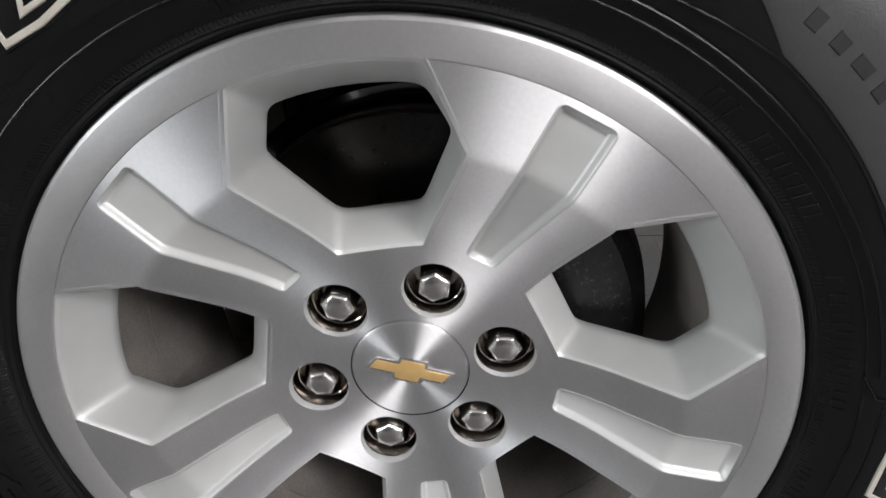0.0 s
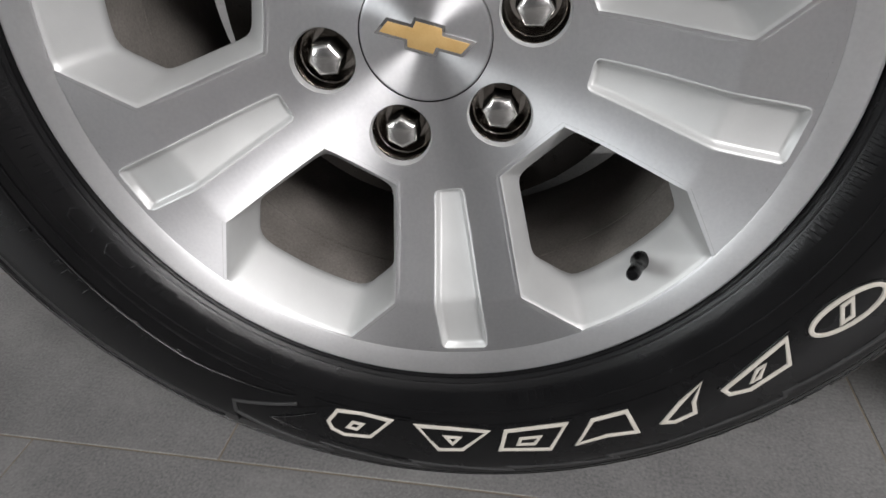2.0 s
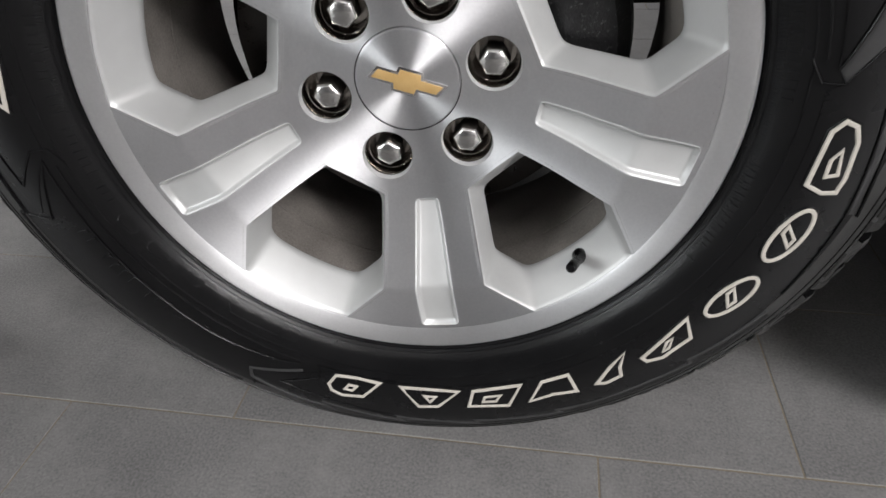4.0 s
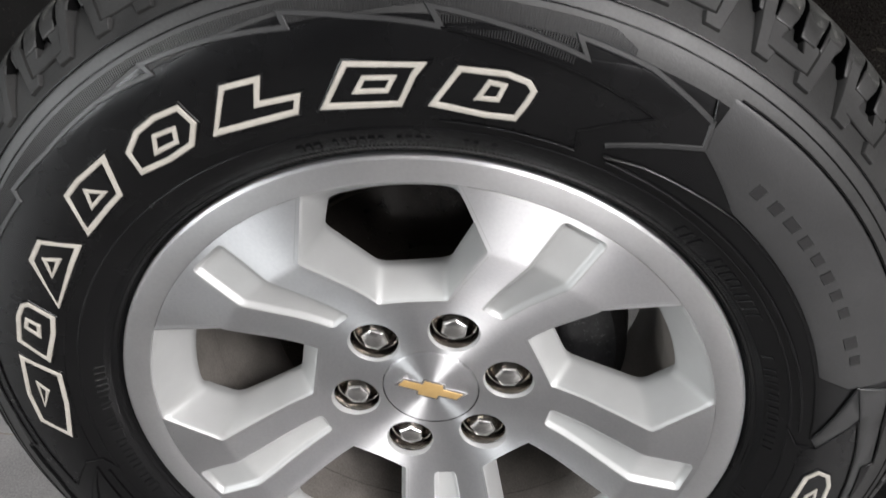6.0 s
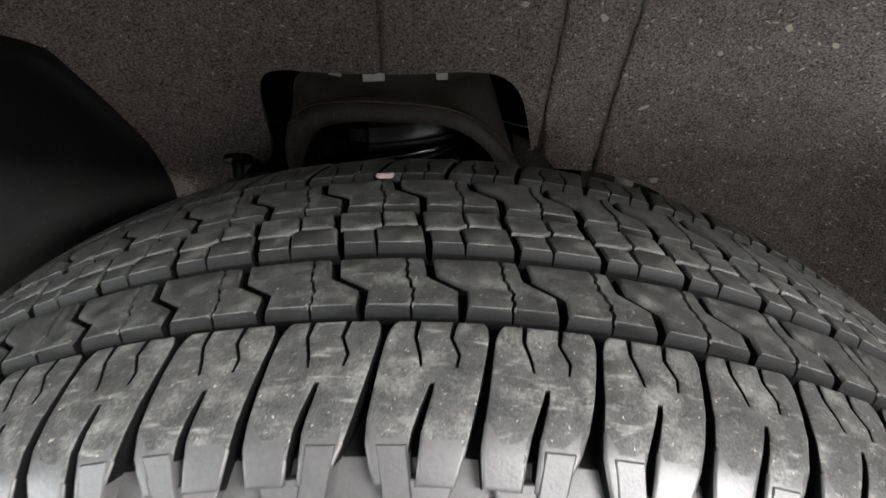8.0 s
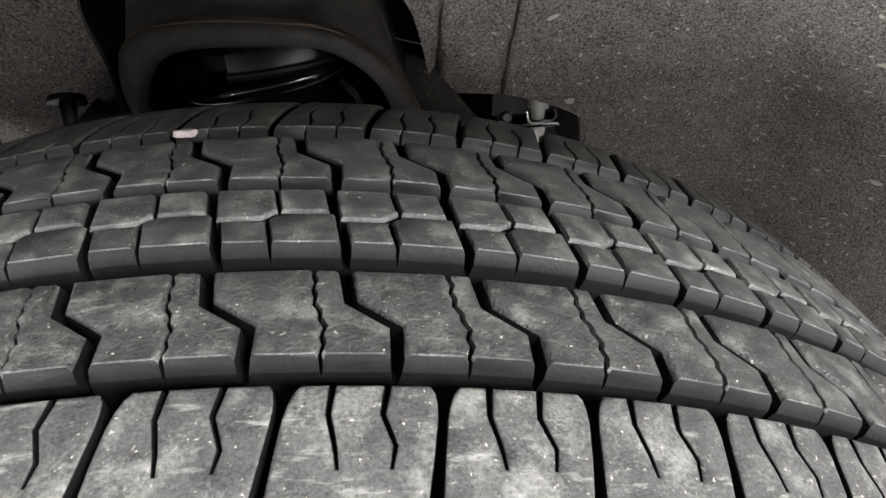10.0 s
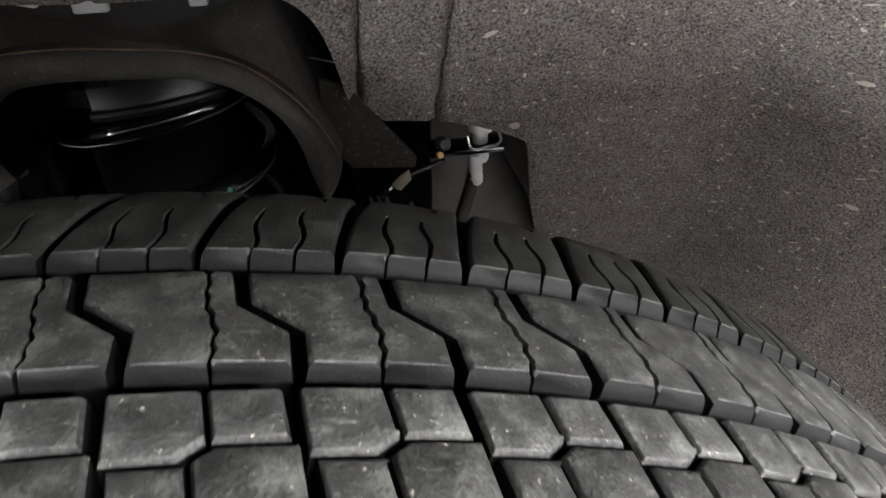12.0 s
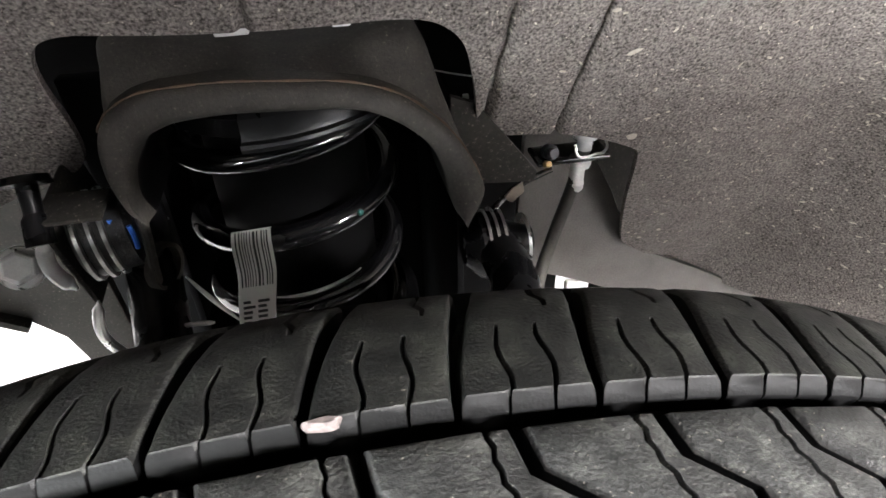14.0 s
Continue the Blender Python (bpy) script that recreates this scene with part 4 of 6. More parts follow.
def groove_mesh():
    """A sunk groove down the middle of a spoke, with sloped walls and a rounded rim."""
    bm = bmesh.new()
    rs = [r for r in STATIONS if GRV[0][0] - 1e-6 <= r <= GRV[2][0] + 1e-6]

    def ring(inset, down, in_r):
        out = []
        for sg, order in ((1, rs), (-1, rs[::-1])):
            for r in order:
                q = min(max(r, rs[0] + in_r), rs[-1] - in_r)
                w = groove_half(q) - math.degrees(inset / q)
                p = xz(q, sg * w)
                out.append(Vector((p.x, face_y(q) + down, p.y)))
        return out

    rows = outline_loft(bm, [ring(-0.0012, 0.0001, -0.0008), ring(-0.0005, -0.00015, -0.0004), ring(0.0003, 0.0001, 0.0003), ring(0.0010, 0.0007, 0.0010), ring(0.0018, 0.0020, 0.0018), ring(0.0026, 0.0034, 0.0026), ring(0.0034, 0.0043, 0.0035), ring(0.0046, 0.0048, 0.0048)])
    last, n = rows[-1], len(rs)
    for i in range(n - 1):
        bm.faces.new((last[i], last[2 * n - 1 - i], last[2 * n - 2 - i], last[i + 1]))
    bmesh.ops.remove_doubles(bm, verts=bm.verts, dist=1e-6)
    bmesh.ops.recalc_face_normals(bm, faces=bm.faces)
    return bm


def window_walls():
    """Walls of one opening between two spokes, from the face back to the opening's rear edge."""
    bm = bmesh.new()

    def lerp_ring(corners, counts):
        pts = []
        for (p, q), n in zip(zip(corners, corners[1:] + corners[:1]), counts):
            for i in range(n):
                t = i / n
                if abs(p[0] - q[0]) < 1e-6 and p[0] > 0.2:        # outer side follows the rim
                    r, a = p[0], p[1] + (q[1] - p[1]) * t
                    v = xz(r, a)
                else:
                    v = xz(p[0], p[1]) * (1 - t) + xz(q[0], q[1]) * t
                pts.append(v)
        return pts

    front = [(0.2270, -13.1), (0.1825, -21.3), (0.1055, -15.4), (0.1055, 15.4), (0.1825, 21.3), (0.2270, 13.1)]
    counts = [10, 14, 12, 14, 10, 16]
    back = BACK
    f2, b2 = lerp_ring([(r, a) for r, a in front], counts), lerp_ring([(r, a) for r, a, _ in back], counts)
    by = []
    for (p, q), n in zip(zip(back, back[1:] + back[:1]), counts):
        by += [p[2] + (q[2] - p[2]) * i / n for i in range(n)]
    r0 = [Vector((v.x, face_y(v.length), v.y)) for v in f2]
    rb = [Vector((v.x, y, v.y)) for v, y in zip(b2, by)]
    for _ in range(3):
        rb = [(rb[i - 1] + rb[i] * 2 + rb[(i + 1) % len(rb)]) / 4 for i in range(len(rb))]
    mid = lambda t, d: [a.lerp(b, t) + Vector((0, d, 0)) for a, b in zip(r0, rb)]
    back_in = [p + Vector((p.x, 0, p.z)).normalized() * 0.0 + Vector((0, 0.004, 0)) for p in rb]
    centre = sum(rb, Vector()) / len(rb)
    wide = [p + (p - centre) * 0.06 + Vector((0, 0.012, 0)) for p in rb]
    core = sum(r0, Vector()) / len(r0)

    def lip(out, depth, t):
        ring = []
        for a, b in zip(r0, rb):
            way = Vector((a.x - core.x, 0, a.z - core.z)).normalized()
            p = a.lerp(b, t) + way * out
            ring.append(Vector((p.x, (face_y(math.hypot(p.x, p.z)) if t == 0 else p.y) + depth, p.z)))
        return ring

    outline_loft(bm, [lip(0.0038, 0.0004, 0), lip(0.0028, -0.00005, 0), lip(0.0019, 0.0001, 0), lip(0.0011, 0.0005, 0), lip(0.0005, 0.0012, 0), lip(0.0, 0.0004, 0.06), mid(0.12, -0.0002), mid(0.5, -0.0006), mid(0.93, -0.001), rb, back_in, wide])
    bmesh.ops.recalc_face_normals(bm, faces=bm.faces)
    return bm


BACK = [(0.2075, -12.8, -0.0080), (0.1810, -18.6, -0.0030), (0.1225, -13.4, 0.0200), (0.1225, 13.4, 0.0200), (0.1810, 18.6, -0.0030), (0.2075, 12.8, -0.0080)]
AXIS = -84.4
face = part("spoke", spoke_face(), "machined", rim, "machined spoke face", angle=24)
groove = part("spoke_groove", groove_mesh(), "silver", face, "silver painted sunk groove", angle=60)
walls = part("window_wall", window_walls(), "silver", rim, "silver painted opening wall", angle=62)
# the axle is the local y axis, so a turn about it moves each spoke on by 72 degrees
for i in range(5):
    turn = pose(0, 0, 0, 0, -(AXIS + 72 * i), 0)
    if i == 0:
        face.matrix_local = turn
    else:
        o = new("spoke", face.data)
        o.parent, o.matrix_local = rim, turn
        o["label"] = "machined spoke face"
        g = new("spoke_groove", groove.data)
        g.parent = o
        g["label"] = "silver painted sunk groove"
    turn = pose(0, 0, 0, 0, -(AXIS + 36 + 72 * i), 0)
    if i == 0:
        walls.matrix_local = turn
    else:
        o = new("window_wall", walls.data)
        o.parent, o.matrix_local = rim, turn
        o["label"] = "silver painted opening wall"

# hub face with six sunk pockets round the cap
LUG_R, LUG_A, POCKET = 0.06985, 11.8, 0.0220
rs, steps = [0.0430 + (FLAT_R - 0.0430) * i / 44 for i in range(45)], 420
bm, hubv = bmesh.new(), {}
lugs = [polar(LUG_A + 60 * k, 0, LUG_R) for k in range(6)]
for i, r in enumerate(rs):
    for j in range(steps):
        p = polar(360 * j / steps, 0, r)
        c = min(lugs, key=lambda q: (q - p).length)
        d = (p - c).length
        if d < POCKET - 0.0007:
            continue
        if d < POCKET + 0.0006:
            p = c + (p - c) * (POCKET / d)
        p.y = face_y(math.hypot(p.x, p.z))
        hubv[i, j] = bm.verts.new(p)
for i in range(len(rs) - 1):
    for j in range(steps):
        q = [hubv.get(k) for k in ((i, j), (i, (j + 1) % steps), (i + 1, (j + 1) % steps), (i + 1, j))]
        q = [v for v in q if v is not None]
        if len(q) >= 3:
            m = sum((v.co for v in q), Vector()) / len(q)
            if min((Vector((m.x, 0, m.z)) - c).length for c in lugs) > POCKET - 0.0002:
                bm.faces.new(q[::-1])
bmesh.ops.remove_doubles(bm, verts=bm.verts, dist=1e-6)
hub = part("hub_face", bm, "machined", rim, "machined hub face", angle=24)
bm = bmesh.new()
rows = []
for y, r in ((None, 0.0222), (0.0004, 0.0219), (0.0012, 0.0215), (0.0024, 0.0211), (0.0032, 0.0207)):
    ring = []
    for a in np.arange(0, 360, 6):
        p = Vector((LUG_R, 0, 0)) + polar(a, 0, r)
        p.y = face_y(math.hypot(p.x, p.z)) if y is None else y + face_y(math.hypot(p.x, p.z)) * max(0.0, 1 - y / 0.006)
        ring.append(p)
    rows.append(ring)
outline_loft(bm, rows)
for v in bm.verts:
    v.co.x -= LUG_R
bmesh.ops.recalc_face_normals(bm, faces=bm.faces)
if sum(f.normal.y for f in bm.faces) > 0:
    bmesh.ops.reverse_faces(bm, faces=bm.faces)
pocket = part("lug_pocket", bm, "silver", rim, "tapered silver lug pocket")
bm = lathe([(0.0032, 0.0207), (0.0038, 0.0203), (0.0120, 0.0192), (0.0124, 0.0186), (0.0300, 0.0166), (0.0310, 0.0010)], 48)
bmesh.ops.reverse_faces(bm, faces=bm.faces)
sleeve = part("pocket_sleeve", bm, "sleeve", pocket, "bright pocket sleeve")
# a lug nut: hexagon with a domed crown
bm = bmesh.new()
q = pose(0, 0, 0, 90)
disc_stack([(-0.026, 0.0130), (-0.016, 0.0127), (0.0022, 0.0124), (0.0034, 0.0115), (0.0048, 0.0094), (0.0058, 0.0068), (0.0064, 0.0040), (0.0066, 0.0012)], 6, 0.3, bm, q)
nut = part("lug_nut", bm, "nut", wheel, "chromed hexagon lug nut", angle=34)
for k in range(6):
    p = polar(LUG_A + 60 * k, 0, LUG_R)
    if k == 0:
        pocket.location, nut.location = p, p + Vector((0, 0.0060, 0))
        pocket.rotation_euler = (0, -radians(LUG_A), 0)
        nut.rotation_euler = (0, radians(20), 0)
    else:
        o = new("lug_pocket", pocket.data)
        o.parent, o.location, o.rotation_euler = rim, p, (0, -radians(LUG_A + 60 * k), 0)
        w = new("pocket_sleeve", sleeve.data)
        w.parent = o
        o = new("lug_nut", nut.data)
        o.parent, o.location, o.rotation_euler = wheel, p + Vector((0, 0.0060, 0)), (0, radians(20 + 37 * k), 0)
        o["label"] = "chromed hexagon lug nut"

cap = part("center_cap", lathe([(0.0060, 0.0424), (0.0012, 0.0424), (0.0002, 0.0420), (-0.0004, 0.0412), (-0.0006, 0.0400), (-0.0008, 0.0004)], 120), "machined", wheel, "brushed metal centre cap", angle=40)
part("cap_gap", lathe([(0.0005, 0.0431), (0.0050, 0.0428), (0.0050, 0.0420)], 120), "black", cap)
# plain slanted bar-and-block emblem in gold with a bright frame
for mat, grow, y0, y1 in (("chrome", 0.0021, -0.0005, -0.0016), ("gold", 0.0, -0.0012, -0.0024)):
    L, H, B, T = 0.0287, 0.0038, 0.0104, 0.0084
    pts = [(-L, -H), (-B, -H), (-B + 0.001, -T), (B - 0.003, -T), (B - 0.002, -H), (L - 0.004, -H), (L, H), (B, H), (B - 0.001, T), (-B + 0.003, T), (-B + 0.002, H), (-L + 0.004, H)]
    if grow:
        pts = shrink(pts, -grow)
    bm = plate(pts, y0, y1, 0.0003)
    em = part("emblem" if mat == "gold" else "emblem_frame", bm, mat, cap, "plain gold bar emblem" if mat == "gold" else "bright emblem frame", angle=30)
    em.rotation_euler = (0, radians(16.5), 0)

# tyre valve
bm = bmesh.new()
a, b = polar(-46.6, -0.0180, 0.2140), polar(-46.4, -0.0560, 0.1950)
d = (b - a).normalized()
tube([a - d * 0.004, a, a + d * 0.004, a + d * 0.010, a + d * 0.022, a + d * 0.023, a + d * 0.036, a + d * 0.038], [0.0075, 0.0075, 0.0062, 0.0045, 0.0042, 0.0048, 0.0046, 0.0034], 14, bm)
part("tyre_valve", bm, "rubber", wheel, "black rubber tyre valve")


# ---- brake behind the wheel ----
HM = pose(0, 0, HUB)
rotor = base("brake_disc", HM, "dark brown brake disc behind the spokes", "brake disc")
part("friction_ring", lathe([(0.078, 0.100), (0.078, 0.164), (0.0785, 0.1655)], 120), "rust", rotor)
part("disc_edge", lathe([(0.0785, 0.1655), (0.080, 0.166), (0.087, 0.166), (0.0875, 0.160), (0.0965, 0.160), (0.097, 0.166), (0.104, 0.166), (0.106, 0.164), (0.106, 0.100)], 120), "disc_edge", rotor, "worn greyish brown disc edge")
part("disc_hat", lathe([(0.106, 0.100), (0.078, 0.100), (0.046, 0.092), (0.040, 0.086), (0.040, 0.001)], 96), "rust", rotor)
part("splash_shield", lathe([(0.118, 0.040), (0.118, 0.178), (0.112, 0.182)], 60, 60, 240), "black", rotor)
caliper = base("brake_caliper", HM, "black cast brake caliper over the disc", "brake caliper")
bm = lathe([(0.060, 0.112), (0.046, 0.118), (0.042, 0.128), (0.041, 0.150), (0.044, 0.166), (0.056, 0.178), (0.080, 0.183), (0.120, 0.183), (0.140, 0.172), (0.146, 0.150), (0.140, 0.112)], 24, -16, 66)
caps = [e for e in bm.edges if e.is_boundary]
bmesh.ops.holes_fill(bm, edges=caps)
part("caliper_body", bm, "cast", caliper)
for a in (-10, 44):
    bm = bmesh.new()
    disc_stack([(-0.030, 0.010), (0.006, 0.010), (0.009, 0.0075)], 20, 0, bm, pose(*polar(a, 0.050, 0.168), 90))
    part("guide_pin", bm, "cast", caliper)
knuckle = base("steering_knuckle", HM, "black steering knuckle behind the brake disc", "knuckle")
bm = bmesh.new()
disc_stack([(-0.20, 0.050), (-0.13, 0.062), (-0.10, 0.066)], 32, 0, bm, pose(0, 0, 0, 90))
tube(spline([(0.0, 0.16, 0.03), (-0.01, 0.185, 0.12), (-0.02, 0.215, 0.20), (-0.02, 0.25, 0.255)], 6), 0.022, 12, bm)
tube(spline([(0.0, 0.17, -0.03), (0.01, 0.20, -0.10), (0.0, 0.24, -0.15)], 6), 0.024, 12, bm)
part("knuckle_body", bm, "cast", knuckle)

# ---- wheel house liner: a leaning inner wall that rounds into the arch ----
OPENING = [(-0.262, 0.610), (-0.222, 0.648), (-0.156, 0.670), (-0.146, 0.701), (-0.147, 0.754), (-0.133, 0.774), (-0.090, 0.769), (-0.036, 0.766), (0.008, 0.766),
           (0.036, 0.767), (0.062, 0.764), (0.080, 0.747), (0.089, 0.712), (0.096, 0.665), (0.119, 0.663), (0.171, 0.656), (0.224, 0.632), (0.231, 0.622), (0.243, 0.556),
           (0.262, 0.490), (0.270, 0.474), (0.284, 0.462), (0.320, 0.432), (0.388, 0.383), (0.420, 0.380), (0.445, 0.388), (0.473, 0.378), (0.505, 0.290), (0.532, 0.180), (0.60, 0.06), (0.60, -0.10), (-0.36, -0.10), (-0.33, 0.30), (-0.29, 0.50)]


def rounded(poly):
    """Cut every corner of an outline."""
    out = []
    for (ax, az), (bx, bz) in zip(poly, poly[1:] + poly[:1]):
        out += [(0.75 * ax + 0.25 * bx, 0.75 * az + 0.25 * bz), (0.25 * ax + 0.75 * bx, 0.25 * az + 0.75 * bz)]
    return out


OPENING = rounded(rounded(OPENING))


def inside(x, z, poly):
    hit = False
    for (ax, az), (bx, bz) in zip(poly, poly[1:] + poly[:1]):
        if (az > z) != (bz > z) and x < ax + (z - az) / (bz - az) * (bx - ax):
            hit = not hit
    return hit


def nearest(x, z, poly):
    best, where = 9.0, (x, z)
    for (ax, az), (bx, bz) in zip(poly, poly[1:] + poly[:1]):
        dx, dz = bx - ax, bz - az
        t = max(0.0, min(1.0, ((x - ax) * dx + (z - az) * dz) / (dx * dx + dz * dz)))
        d = math.hypot(ax + t * dx - x, az + t * dz - z)
        if d < best:
            best, where = d, (ax + t * dx, az + t * dz)
    return best, where


RIBS = ((0.104, 0.0075), (0.161, 0.0075), (-0.041, 0.0065))


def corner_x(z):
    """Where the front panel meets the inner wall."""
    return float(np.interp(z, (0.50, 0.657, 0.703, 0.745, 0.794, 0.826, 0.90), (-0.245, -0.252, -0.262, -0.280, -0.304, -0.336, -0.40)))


def liner_y(x, z):
    flat = 0.380 + 0.37 * (0.74 - z)
    r = math.hypot(x, z - HUB)
    arch = 0.372 - (r - 0.505) * 1.25 - 2.5 * max(0.0, r - 0.53) ** 2
    k = 0.030
    left = 0.40 + (x - corner_x(z)) * 2.2
    if x < 0:
        arch, k = min(arch, left), 0.012
    h = max(0.0, min(1.0, 0.5 + 0.5 * (arch - flat) / k))
    y = arch * (1 - h) + flat * h - k * h * (1 - h)
    for c, d in RIBS:
        y += d * math.exp(-((x - c - 0.08 * (z - 0.74)) / 0.0026) ** 2)
    return max(-0.085, y + 0.0016 * noise.noise(Vector((x * 9, z * 9, 3.1))))


bm = bmesh.new()
xs = np.concatenate([np.arange(-0.70, -0.40, 0.02), np.arange(-0.40, -0.16, 0.005), np.arange(-0.16, 0.30, 0.0025), np.arange(0.30, 0.701, 0.008)])
zs = np.concatenate([np.arange(-0.06, 0.40, 0.02), np.arange(0.40, 0.90, 0.004), np.arange(0.90, 1.10, 0.02)])
grid = {}
for i, x in enumerate(xs):
    for j, z in enumerate(zs):
        x, c = xs[i], corner_x(z)
        if x < -0.28:
            x = -0.70 + (x + 0.70) * (c + 0.70) / 0.42
        elif x < -0.16:
            x = c + (x + 0.28) * (-0.16 - c) / 0.12
        d, (nx, nz) = nearest(x, z, OPENING)
        ins = inside(x, z, OPENING)
        step = 0.5 * max(xs[min(i + 1, len(xs) - 1)] - x, zs[min(j + 1, len(zs) - 1)] - z)
        if ins and d > step:
            continue
        if d <= step:
            x2, z2 = nx, nz
        else:
            x2, z2 = x, z
        grid[i, j] = bm.verts.new((x2, liner_y(x2, z2), z2))
for i in range(len(xs) - 1):
    for j in range(len(zs) - 1):
        q = [grid.get(k) for k in ((i, j), (i + 1, j), (i + 1, j + 1), (i, j + 1))]
        q = [v for v in q if v is not None]
        if len(q) >= 3:
            c = sum((v.co for v in q), Vector()) / len(q)
            if not inside(c.x, c.z, OPENING):
                bm.faces.new(q)
bmesh.ops.delete(bm, geom=[f for f in bm.faces if f.calc_center_median().z < 0.36 and f.calc_center_median().x < 0], context="FACES")
edge = [e for e in bm.edges if e.is_boundary]
out = bmesh.ops.extrude_edge_only(bm, edges=edge)
for v in out["geom"]:
    if isinstance(v, bmesh.types.BMVert):
        v.co.y += 0.006
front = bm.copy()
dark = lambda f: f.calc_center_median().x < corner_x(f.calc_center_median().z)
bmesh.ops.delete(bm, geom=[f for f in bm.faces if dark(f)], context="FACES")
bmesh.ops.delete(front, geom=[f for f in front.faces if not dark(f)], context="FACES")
front.verts.index_update()
front.verts.ensure_lookup_table()
todo, best = set(front.verts), set()
while todo:
    flock, edge_of = {next(iter(todo))}, []
    edge_of = list(flock)
    while edge_of:
        for e in edge_of.pop().link_edges:
            for v in e.verts:
                if v not in flock:
                    flock.add(v), edge_of.append(v)
    todo -= flock
    best = max(best, flock, key=len)
bmesh.ops.delete(front, geom=[v for v in front.verts if v not in best], context="VERTS")
liner = base("wheel_arch_liner", pose(0, 0, 0), "dusty grey felt liner of the wheel arch", "wheel arch liner")
part("felt_wall", bm, "felt", liner, "grey felt wall with pressed ribs", angle=60)
# front felt gets the black material: its shade is painted
part("front_panel", front, "liner_dark", liner, "front felt panel, its shade painted black", angle=60)

# dried splashes on the felt, thicker towards the rear
dice, bm = random.Random(31), bmesh.new()
for i in range(520):
    x, z = 0.10 + 0.46 * dice.random() ** 0.7, 0.46 + 0.50 * dice.random()
    if i % 5 == 0:
        x = dice.uniform(-0.20, 0.20)
    if inside(x, z, OPENING) or nearest(x, z, OPENING)[0] < 0.006 or liner_y(x, z) < 0.0:
        continue
    turn, long, wide = dice.uniform(0, math.pi), dice.uniform(0.0012, 0.0032), dice.uniform(0.0006, 0.0013)
    if dice.random() < 0.06:
        long, wide = long * 2.0, wide * 2.6
    ring = []
    for k in range(6):
        u, v = long * math.cos(k * math.pi / 3) * dice.uniform(0.6, 1.2), wide * math.sin(k * math.pi / 3) * dice.uniform(0.6, 1.2)
        fx, fz = x + u * math.cos(turn) - v * math.sin(turn), z + u * math.sin(turn) + v * math.cos(turn)
        ring.append(bm.verts.new((fx, liner_y(fx, fz) - 0.0006, fz)))
    top = bm.verts.new((x, liner_y(x, z) - 0.0014, z))
    for k in range(6):
        bm.faces.new((ring[k], ring[(k + 1) % 6], top))
bmesh.ops.recalc_face_normals(bm, faces=bm.faces)
tagged(part("mud_fleck", bm, "fleck", liner, "small dried tan mud splashes"), kind="stuff")

# black plastic ends of the liner behind and before the wheel, kicking out at the foot
for name, side, lo, hi in (("rear_panel", 1, -0.085, 0.130), ("front_foot", -1, -0.085, 0.130)):
    bm = bmesh.new()
    curve = spline([(0.680, 0.0, 0.020), (0.625, 0.0, 0.060), (0.572, 0.0, 0.118), (0.505, 0.0, 0.200), (0.508, 0.0, 0.300), (0.530, 0.0, 0.400), (0.548, 0.0, 0.480)], 6)
    rows = [[bm.verts.new((side * (p.x + t + (0.115 if side < 0 else 0.0)), y, p.z)) for t, y in ((0.0, lo), (0.0, lo + 0.03), (0.0, (lo + hi) / 2), (0.0, hi - 0.004), (0.002, hi), (0.010, hi + 0.001))] for p in curve]
    for a, b in zip(rows, rows[1:]):
        for i in range(len(a) - 1):
            bm.faces.new((a[i], a[i + 1], b[i + 1], b[i]))
    bmesh.ops.recalc_face_normals(bm, faces=bm.faces)
    part(name, bm, "liner_dark", liner, "smooth black plastic end panel", angle=60)

# unseen body side, arch shaped to block light; dark underside closes the space behind
bm = bmesh.new()
arc = [((0.70 if math.cos(t) > 0 else 0.64) * math.copysign(abs(math.cos(t)) ** 0.58, math.cos(t)), HUB + 0.556 * math.copysign(abs(math.sin(t)) ** 0.58, math.sin(t))) for t in np.linspace(0.02, math.pi - 0.36, 40)]
ring_o = [(max(-0.80, min(2.4, x * 6)), 1.55 if 0 < i < 39 else (HUB if i == 0 else 0.62)) for i, (x, z) in enumerate(arc)]
va = [bm.verts.new((x, -0.112, z)) for x, z in arc]
vb = [bm.verts.new((x, -0.112, z)) for x, z in ring_o]
for i in range(39):
    bm.faces.new((va[i], va[i + 1], vb[i + 1], vb[i]))
bmesh.ops.recalc_face_normals(bm, faces=bm.faces)
skin_faces = bmesh.ops.extrude_face_region(bm, geom=bm.faces[:])["geom"]
for v in skin_faces:
    if isinstance(v, bmesh.types.BMVert):
        v.co.y += 0.012
bmesh.ops.recalc_face_normals(bm, faces=bm.faces)
tagged(part("wall_body_side", bm, "paint"), "unseen body side, arch shaped to shade the liner", "body panel", kind="structure")
# unseen rocker box added to cast shade on the floor
bm = bmesh.new()
box(bm, (0.66, -0.135, 0.215), (2.4, 0.05, 0.395), 0.02)
tagged(part("wall_rocker", bm, "paint"), "unseen rocker box that shades the floor behind the wheel", "body panel", kind="structure")
bm = bmesh.new()
for lo, hi in (((-0.82, -0.109, 1.10), (2.4, 1.75, 1.14)), ((0.78, 0.02, 0.30), (0.82, 0.55, 1.10)), ((-0.82, 0.02, 0.50), (-0.78, 0.55, 1.10))):
    box(bm, lo, hi)
tagged(part("wall_underbody", bm, "frame"), "dark underbody over and round the wheel", "underbody", kind="structure")

# suspension is placed to fit the camera's view; this lean and scale refit it
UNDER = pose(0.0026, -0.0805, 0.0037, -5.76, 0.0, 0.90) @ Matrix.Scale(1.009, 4)

